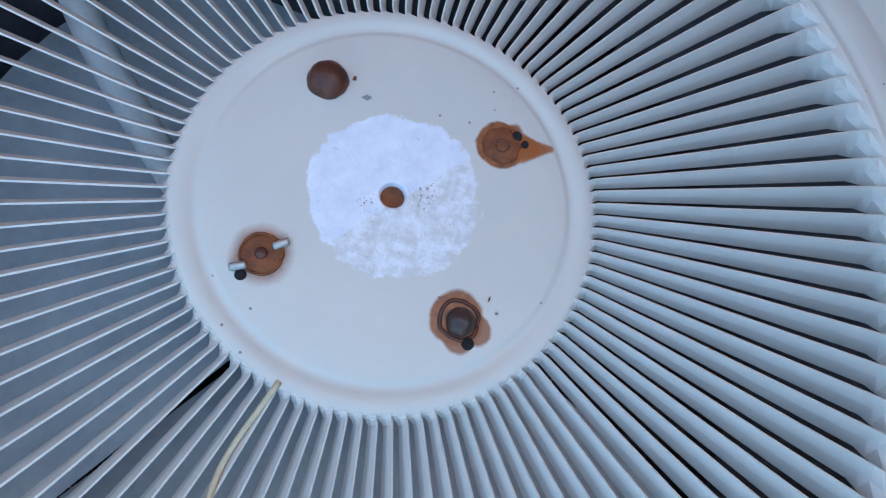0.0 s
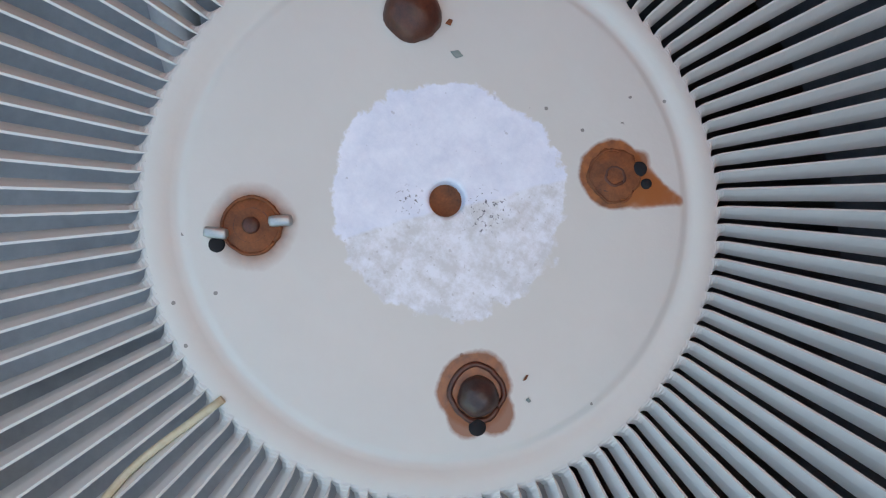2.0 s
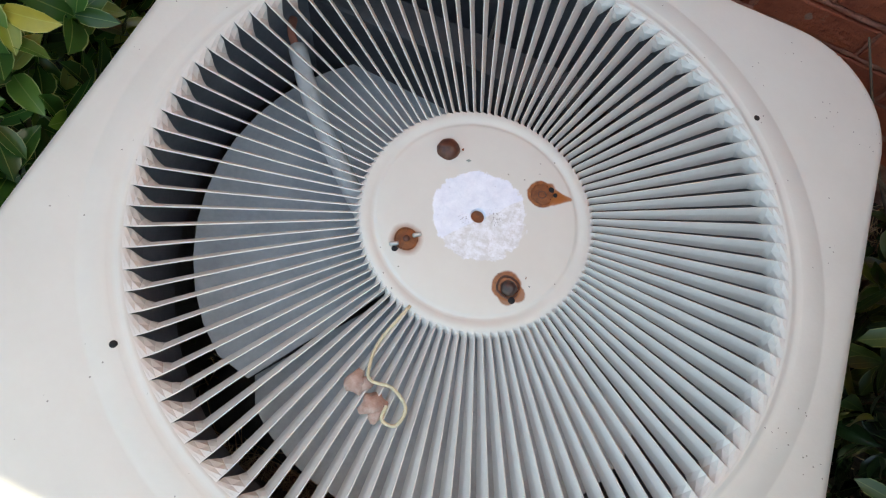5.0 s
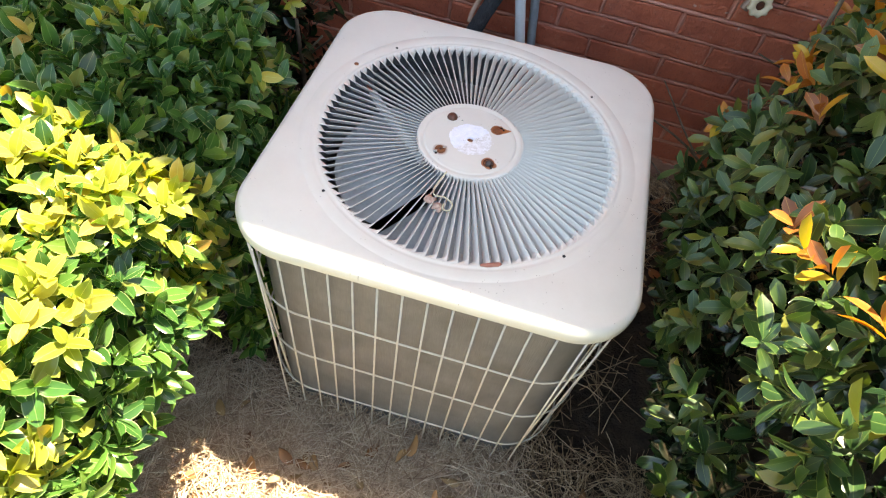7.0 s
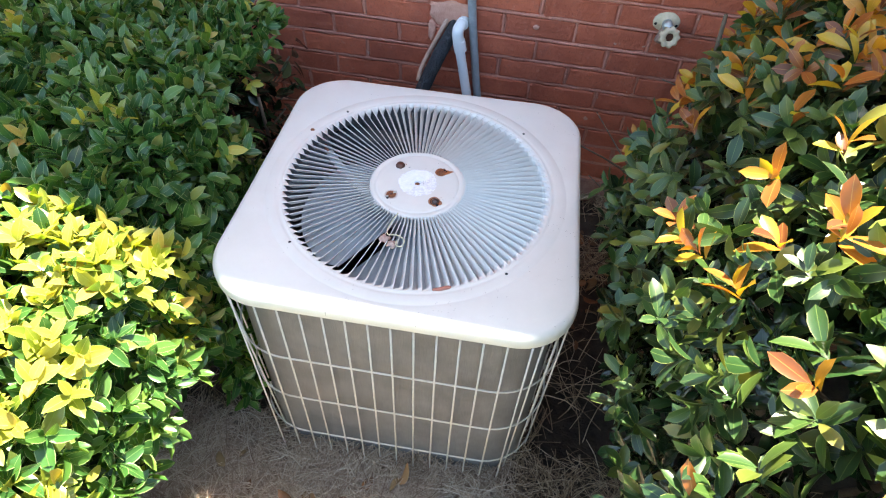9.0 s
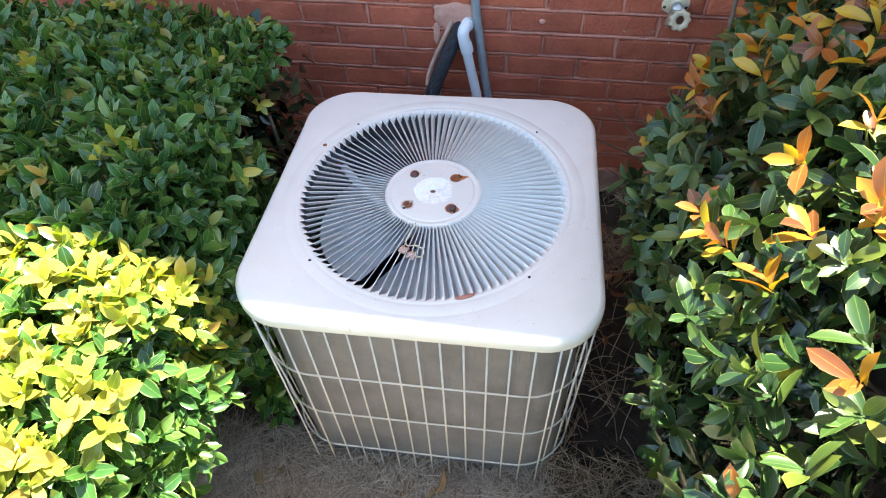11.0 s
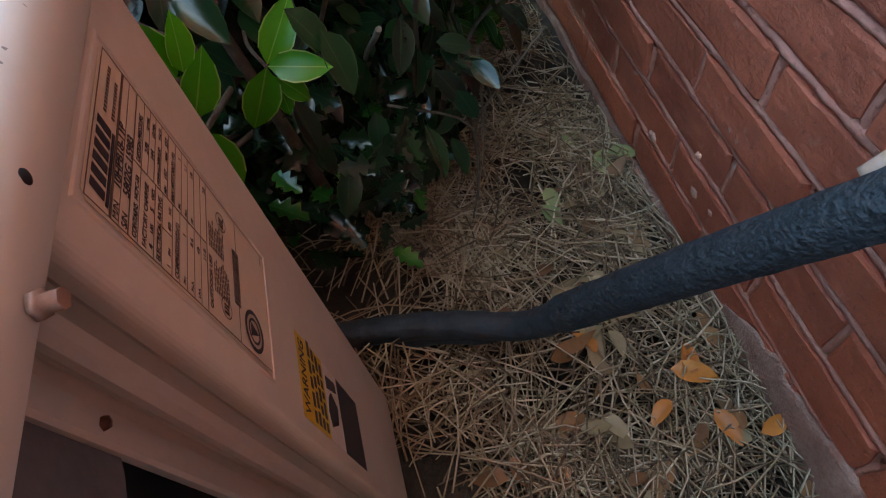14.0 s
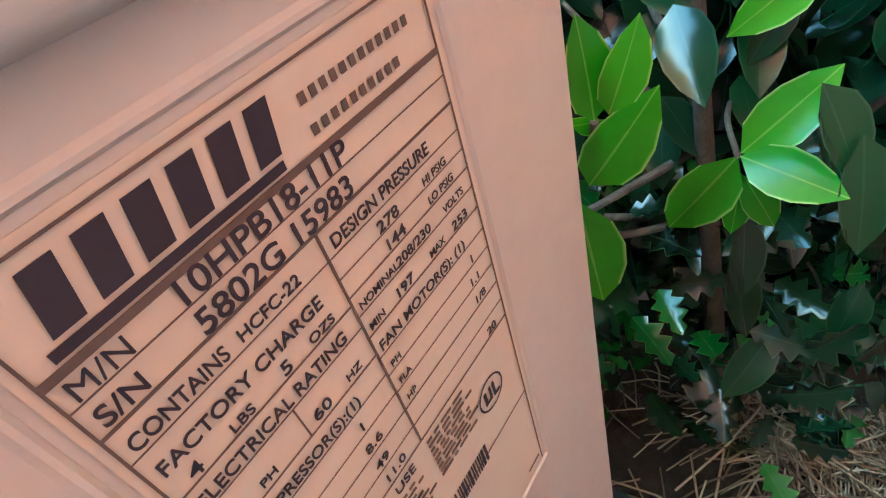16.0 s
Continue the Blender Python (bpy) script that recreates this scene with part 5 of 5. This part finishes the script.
def straw_mesh(n, seed, front, material):
    """Bent pine needles, three-sided, lying across one another; finer and closer in front of the unit."""
    gen = np.random.default_rng(seed)
    x, y = gen.uniform(-0.95, 1.0, n), np.where(gen.random(n) < 0.42, gen.uniform(0.30, 0.76, n), np.where(gen.random(n) < 0.6, gen.uniform(-0.85, -0.26, n), gen.uniform(-1.15, 0.76, n)))
    thin = np.array([noise.noise(Vector((a * 6, b * 6, 7.0))) for a, b in zip(x, y)])
    base = np.where(y < -0.28, 1.2, 0.55) - 0.42 * np.clip((0.50 - y) / 0.08, 0, 1) * ((y > 0.25) & (np.abs(x) < 0.45))
    base = np.where(np.hypot(x - 0.055, y - 0.690) < 0.052 + 0.03 * thin, -1.0, base)      # washed-out hollow under the drain
    base = np.where((x > 0.36) & (y > -0.2), base * 0.35, base)
    base = np.where(((y < -0.27) & (x < 0.30 + 0.08 * thin)) == front, base, -2.0)
    base = np.where((y > 0.1) & (y < 0.34) & (x < -0.32), base - 0.2, base)      # little straw under the hedge
    keep = (gen.random(n) < base + 0.9 * thin) & ~((np.abs(x) < 0.27) & (np.abs(y) < 0.27))
    x, y = x[keep], y[keep]
    n = len(x)
    a = gen.uniform(0, 2 * np.pi, n)
    L = gen.uniform(0.05, 0.20, n) * np.where(y < -0.25, 0.6, 1.0)
    bend = gen.normal(0, 0.35, n)
    lift = gen.uniform(-0.008, 0.012, n)
    z = gen.uniform(-0.012, 0.022, n)
    w = gen.uniform(0.0007, 0.0014, n) * np.where(y < -0.25, 0.72, 1.0)
    segs = 4
    verts = np.zeros((n, segs, 3, 3))
    for s in range(segs):
        f = s / (segs - 1) - 0.5
        ang = a + bend * f
        cx, cy = x + np.cos(ang) * L * f, y + np.sin(ang) * L * f
        cy = np.minimum(cy, 0.757)
        cz = np.maximum(z + lift * f * 2 + 0.006 * np.sin(np.pi * (f + 0.5)), -0.02) + fall(y)
        for k, (u, v) in enumerate(((1, -0.6), (-1, -0.6), (0, 1.0))):
            verts[:, s, k, 0] = cx - np.sin(ang) * w * u
            verts[:, s, k, 1] = cy + np.cos(ang) * w * u
            verts[:, s, k, 2] = cz + w * v
    quads = []
    for s in range(segs - 1):
        for k in range(3):
            quads.append((s * 3 + k, s * 3 + (k + 1) % 3, s * 3 + 3 + (k + 1) % 3, s * 3 + 3 + k))
    q = np.array(quads)
    loops = (q.ravel()[None, :] + (np.arange(n) * segs * 3)[:, None]).ravel()
    me = bpy.data.meshes.new("pine_straw")
    me.vertices.add(n * segs * 3)
    me.vertices.foreach_set("co", verts.astype(np.float32).ravel())
    me.loops.add(len(loops))
    me.loops.foreach_set("vertex_index", loops.astype(np.int32))
    me.polygons.add(len(loops) // 4)
    me.polygons.foreach_set("loop_start", np.arange(0, len(loops), 4, dtype=np.int32))
    me.update(calc_edges=True)
    me.materials.append(material)
    return me


tagged(new("pine_straw", straw_mesh(34000, 9, False, STRAW)), "brown and grey pine straw mulch covering the soil", "mulch", kind="stuff")
tagged(new("pine_straw", straw_mesh(42000, 10, True, PALE_STRAW)), "fine pale pine straw on dusty soil in front of the unit, brightened for haze and light", "mulch", kind="stuff")

dead_one = leaf_template(5, 0.24, 0.55, 0.35)
dead_me = mesh_of("fallen_leaf", dead_one[0], dead_one[1], DEAD, True, dead_one[2])
for i in range(280):
    zone = i % 5 % 4
    if zone == 0:
        x, y = gen.uniform(-0.65, 0.35), gen.uniform(0.40, 0.73)
    elif zone != 3:
        x, y = gen.uniform(0.30, 0.80), gen.uniform(0.05, 0.72)
    else:
        x, y = gen.uniform(-0.40, 0.45), gen.uniform(-0.75, -0.37)
    ob = new("fallen_leaf", dead_me)
    s = gen.uniform(0.028, 0.058)
    ob.matrix_basis = pose(x, y, gen.uniform(0.010, 0.024) + float(fall(y)), gen.uniform(-35, 35) + (180 if gen.random() < 0.4 else 0), gen.uniform(-25, 25), gen.uniform(0, 360)) @ Matrix.Diagonal((s, s, s, 1))
    tagged(ob, "curled dry brown leaf lying on the pine straw", "leaf", "fallen leaves")
orange_me = mesh_of("fallen_leaf", dead_one[0], dead_one[1], island_material("orange_fallen_leaf", [(0, (0.48, 0.15, 0.022)), (0.6, (0.66, 0.23, 0.035)), (1, (0.56, 0.27, 0.07))], 0.45), True, dead_one[2])
for x, y, s, rz in ((-0.165, 0.657, 0.056, 60), (-0.150, 0.672, 0.048, 150), (-0.106, 0.682, 0.046, 10), (-0.066, 0.716, 0.042, 100), (0.033, 0.712, 0.046, 250), (-0.210, 0.582, 0.040, 200), (-0.051, 0.395, 0.045, 30), (-0.130, 0.640, 0.040, 300), (0.20, 0.66, 0.045, 80), (0.26, 0.60, 0.045, 190)):
    ob = new("fallen_leaf", orange_me)
    ob.matrix_basis = pose(x, y, 0.026 + float(fall(y)), 14, -10, rz) @ Matrix.Diagonal((s, s, s, 1))
    tagged(ob, "curled bright orange leaf lying on the pine straw", "leaf", "fallen leaves")
gl_me = mesh_of("fallen_leaf", OVAL[0], OVAL[1], island_material("yellow_green_leaf", [(0, (0.22, 0.26, 0.08)), (1, (0.33, 0.33, 0.13))], 0.5), True, OVAL[2])
for x, y, s, rz in ((-0.455, 0.60, 0.045, 20), (-0.485, 0.615, 0.048, 5), (-0.52, 0.73, 0.05, 70), (-0.50, 0.70, 0.05, 120), (-0.47, 0.72, 0.055, 200), (-0.55, 0.68, 0.05, 160)):
    ob = new("fallen_leaf", gl_me)
    ob.matrix_basis = pose(x, y, 0.022 + float(fall(y)), 10, 5, rz) @ Matrix.Diagonal((s, s, s, 1))
    tagged(ob, "pale yellow-green leaf lying on the pine straw", "leaf", "fallen leaves")

# ---- house: brick wall with its eave ----
MODULE, COURSE, FIRST = 0.2055, 0.0690, 0.0370
back = tagged(new("wall_house", bm_mesh("wall_house", box_bm(-4.0, 4.0, WALL_Y + 0.005, WALL_Y + 0.20, -0.16, 2.90), MORTAR)), "red-stained brick house wall", "wall", kind="structure")
tagged(new("eave", bm_mesh("eave", box_bm(-4.0, 4.0, 0.530, 0.80, 2.90, 3.035, 0.006), ROOF)), "white painted eave above the wall", "eave", kind="structure")
tagged(new("roof", bm_mesh("roof", box_bm(-4.2, 4.2, 0.80, 6.0, 2.94, 3.04), ROOF)), "house roof slab above the wall", "roof", kind="structure")


def brick_mesh(length, height, depth, seed):
    """A brick face with chipped, uneven edges, sunk joints round it."""
    gen = random.Random(seed)
    us, vs = [0, 0.025, 0.25, 0.5, 0.75, 0.975, 1], [0, 0.07, 0.5, 0.93, 1]
    nx, nz = len(us) - 1, len(vs) - 1
    verts, faces = [], []
    for j, v in enumerate(vs):
        for i, u in enumerate(us):
            x = (u - 0.5) * length + gen.uniform(-0.0028, 0.0028)
            z = (v - 0.5) * height + gen.uniform(-0.0024, 0.0024)
            edge = i in (0, nx) or j in (0, nz)
            verts.append((x, -depth + (gen.uniform(0.0012, 0.0036) if edge else gen.uniform(-0.0006, 0.0006)), z))
    m = nx + 1
    for j in range(nz):
        for i in range(nx):
            a = j * m + i
            faces.append((a, a + 1, a + m + 1, a + m))
    rim = [i for i in range(m)] + [j * m + nx for j in range(1, nz + 1)] + [nz * m + i for i in range(nx - 1, -1, -1)] + [j * m for j in range(nz - 1, 0, -1)]
    o = len(verts)
    for i in rim:
        x, y, z = verts[i]
        verts.append((x * 1.008, 0.012, z * 1.02))
    for k in range(len(rim)):
        k2 = (k + 1) % len(rim)
        faces.append((rim[k2], rim[k], o + k, o + k2))
    return mesh_of("brick", verts, faces, BRICK)


bricks = [brick_mesh(MODULE - 0.0115, COURSE - 0.0120, 0.0066, s) for s in range(9)]
rng = random.Random(77)
far_v, far_f = [], []
for k in range(-1, 41):
    z = FIRST + COURSE * (k + 0.5)
    x0 = -0.0555 + MODULE / 2 if k % 2 else 0.0475 + MODULE / 2
    for i in range(-18, 19):
        x = x0 + i * MODULE + rng.uniform(-0.003, 0.003)
        me = rng.choice(bricks)
        m = pose(x, WALL_Y + 0.005 + rng.uniform(-0.0012, 0.0012), z + rng.uniform(-0.0015, 0.0015), 0, rng.uniform(-0.4, 0.4), 0)
        if -0.95 < x < 1.25 and k < 14:
            part("brick", me, back, "", m)
        elif abs(x) < 3.8:
            o = len(far_v)
            far_v += [tuple(m @ v.co) for v in me.vertices]
            far_f += [tuple(q + o for q in p.vertices) for p in me.polygons]
tagged(part("far_bricks", mesh_of("far_bricks", far_v, far_f, BRICK), back, "bricks further along the wall"), kind="stuff")



def joint_mesh(seed):
    """Mortar squeezed out of a bed joint: a ragged, uneven bead."""
    n = 440
    verts, faces = [], []
    for i in range(n + 1):
        x = -0.95 + 2.2 * i / n
        a = noise.noise(Vector((x * 22, seed, 0))) + 0.6 * noise.noise(Vector((x * 75, seed, 4)))
        c = noise.noise(Vector((x * 26, seed, 9))) + 0.6 * noise.noise(Vector((x * 90, seed, 13)))
        h = 0.0050 + 0.0024 * a
        d = 0.0018 + 0.0036 * c
        for dz, dy in ((h, 0.004), (h * 0.75, -d * 0.7), (-0.1 * h, -d - 0.0004), (-h * 0.8, -d * 0.6), (-h, 0.004)):
            verts.append((x, dy, dz + 0.0012 * a))
    for i in range(n):
        for k in range(4):
            q = i * 5 + k
            faces.append((q, q + 1, q + 6, q + 5))
    return mesh_of("mortar_joint", verts, faces, MORTAR, True)


def upright_mesh(seed):
    """Mortar bead in an upright joint between two bricks."""
    verts, faces = [], []
    for i in range(13):
        z = (i / 12 - 0.5) * (COURSE - 0.014)
        a = noise.noise(Vector((z * 60, seed, 0))) + 0.5 * noise.noise(Vector((z * 150, seed, 4)))
        h, d = 0.0044 + 0.0016 * a, 0.0014 + 0.0026 * noise.noise(Vector((z * 50, seed, 9)))
        for dx, dy in ((-h, 0.004), (-h * 0.7, -d * 0.7), (0.1 * h, -d - 0.0004), (h * 0.75, -d * 0.6), (h, 0.004)):
            verts.append((dx + 0.001 * a, dy, z))
    for i in range(12):
        for k in range(4):
            q = i * 5 + k
            faces.append((q, q + 1, q + 6, q + 5))
    return mesh_of("upright_joint", verts, faces, MORTAR, True)


uprights = [upright_mesh(q * 5.3) for q in range(6)]
for k in range(-1, 14):
    x0 = -0.0555 if k % 2 else 0.0475
    for i in range(-4, 6):
        part("upright_joint", uprights[(i * 5 + k * 3) % 6], back, "", pose(x0 + i * MODULE, WALL_Y + 0.0015, FIRST + COURSE * (k + 0.5)))
for k in range(0, 14):
    part("mortar_joint", joint_mesh(k * 3.7), back, "ragged pale mortar bead", pose(0, WALL_Y + 0.0015, FIRST + COURSE * k))


def lump_patch(name, centre, rx, rz, thick, material, seed):
    """A smeared patch of mortar with a ragged outline on the wall face."""
    n, rings = 36, 6
    verts, faces = [(centre[0], WALL_Y - thick, centre[1])], []
    for j in range(1, rings + 1):
        for i in range(n):
            a = 2 * math.pi * i / n
            q = 1 + 0.30 * noise.noise(Vector((math.cos(a) * 1.7, math.sin(a) * 1.7, seed))) + 0.16 * noise.noise(Vector((math.cos(a) * 6, math.sin(a) * 6, seed)))
            f = j / rings
            x, z = centre[0] + rx * q * f * math.cos(a), centre[1] + rz * q * f * math.sin(a)
            d = thick * (1 - f ** 4) + 0.0022 * noise.noise(Vector((x * 60, z * 60, seed)))
            verts.append((x, WALL_Y + 0.004 - d - (0.004 if j < rings else -0.004), z))
    for i in range(n):
        faces.append((0, 1 + (i + 1) % n, 1 + i))
    for j in range(rings - 1):
        for i in range(n):
            a, b = 1 + j * n + i, 1 + j * n + (i + 1) % n
            faces.append((a, b, b + n, a + n))
    return mesh_of(name, verts, faces, material, True)


tagged(new("mortar_patch", lump_patch("mortar_patch", (-0.002, 0.562), 0.074, 0.047, 0.0045, PINKM, 3.0)), "pink smeared mortar patch round the pipe hole", "mortar patch")
tagged(new("mortar_patch", lump_patch("mortar_patch", (-0.058, 0.505), 0.013, 0.036, 0.006, PINKM, 5.0)), "pink smeared mortar patch round the pipe hole", "mortar patch")
for x, z, r in ((-0.30, 0.068, 0.011), (-0.26, 0.075, 0.007), (-0.315, 0.12, 0.006), (0.245, 0.558, 0.010), (-0.42, 0.05, 0.010)):
    tagged(new("mortar_splash", lump_patch("mortar_splash", (x, z), r, r * 0.8, 0.005, PINKM, x * 9)), "pale dried mortar splash on the bricks", "mortar splash", "mortar splashes")
fv, ff = [], []
for i in range(401):
    x = -2.0 + i * 0.01
    a = noise.noise(Vector((x * 9, 1, 0))) + 0.6 * noise.noise(Vector((x * 31, 2, 0)))
    c = noise.noise(Vector((x * 12, 5, 0))) + 0.5 * noise.noise(Vector((x * 45, 6, 0)))
    fade = max(0.0, min(1.0, (x + 0.24) / 0.16))
    c, drop = c * (1 + 1.2 * fade), -0.075 * (1 - fade)
    for y, z in ((WALL_Y + 0.03, 0.036 + drop + 0.008 * c), (WALL_Y - 0.001, 0.033 + drop + 0.011 * c), (WALL_Y - 0.003 - 0.003 * a, 0.026 + drop + 0.011 * c), (WALL_Y - 0.004 - 0.004 * a, 0.002 + drop + 0.006 * a), (WALL_Y - 0.009 - 0.004 * c, -0.16)):
        fv.append((x, y, z))
for i in range(400):
    for k in range(4):
        a = i * 5 + k
        ff.append((a, a + 1, a + 6, a + 5))
base_v = mesh_of("footing", fv, ff, PALEM, True)
tagged(new("footing", base_v), "pale mortar-smeared base course of the wall", "wall base", kind="structure")

# the house stands a little askew to the unit, and all that hangs on its wall with it
WALL_POSE = pose(-0.074, -0.013, 0, 0, 0, -2.2)
for ob in list(scene.objects):
    base = ob.name.split(".")[0]
    if ob.parent is None and base in ("wall_house", "footing", "eave", "roof", "mortar_patch", "mortar_splash", "refrigerant_line", "drain_pipe", "electrical_conduit", "hose_tap"):
        ob.matrix_basis = WALL_POSE @ ob.matrix_basis
    elif ob.parent is None and base in ("privet_shoot", "laurel", "holly_seedling"):
        ob.matrix_basis = pose(-0.040, 0, -0.009) @ ob.matrix_basis
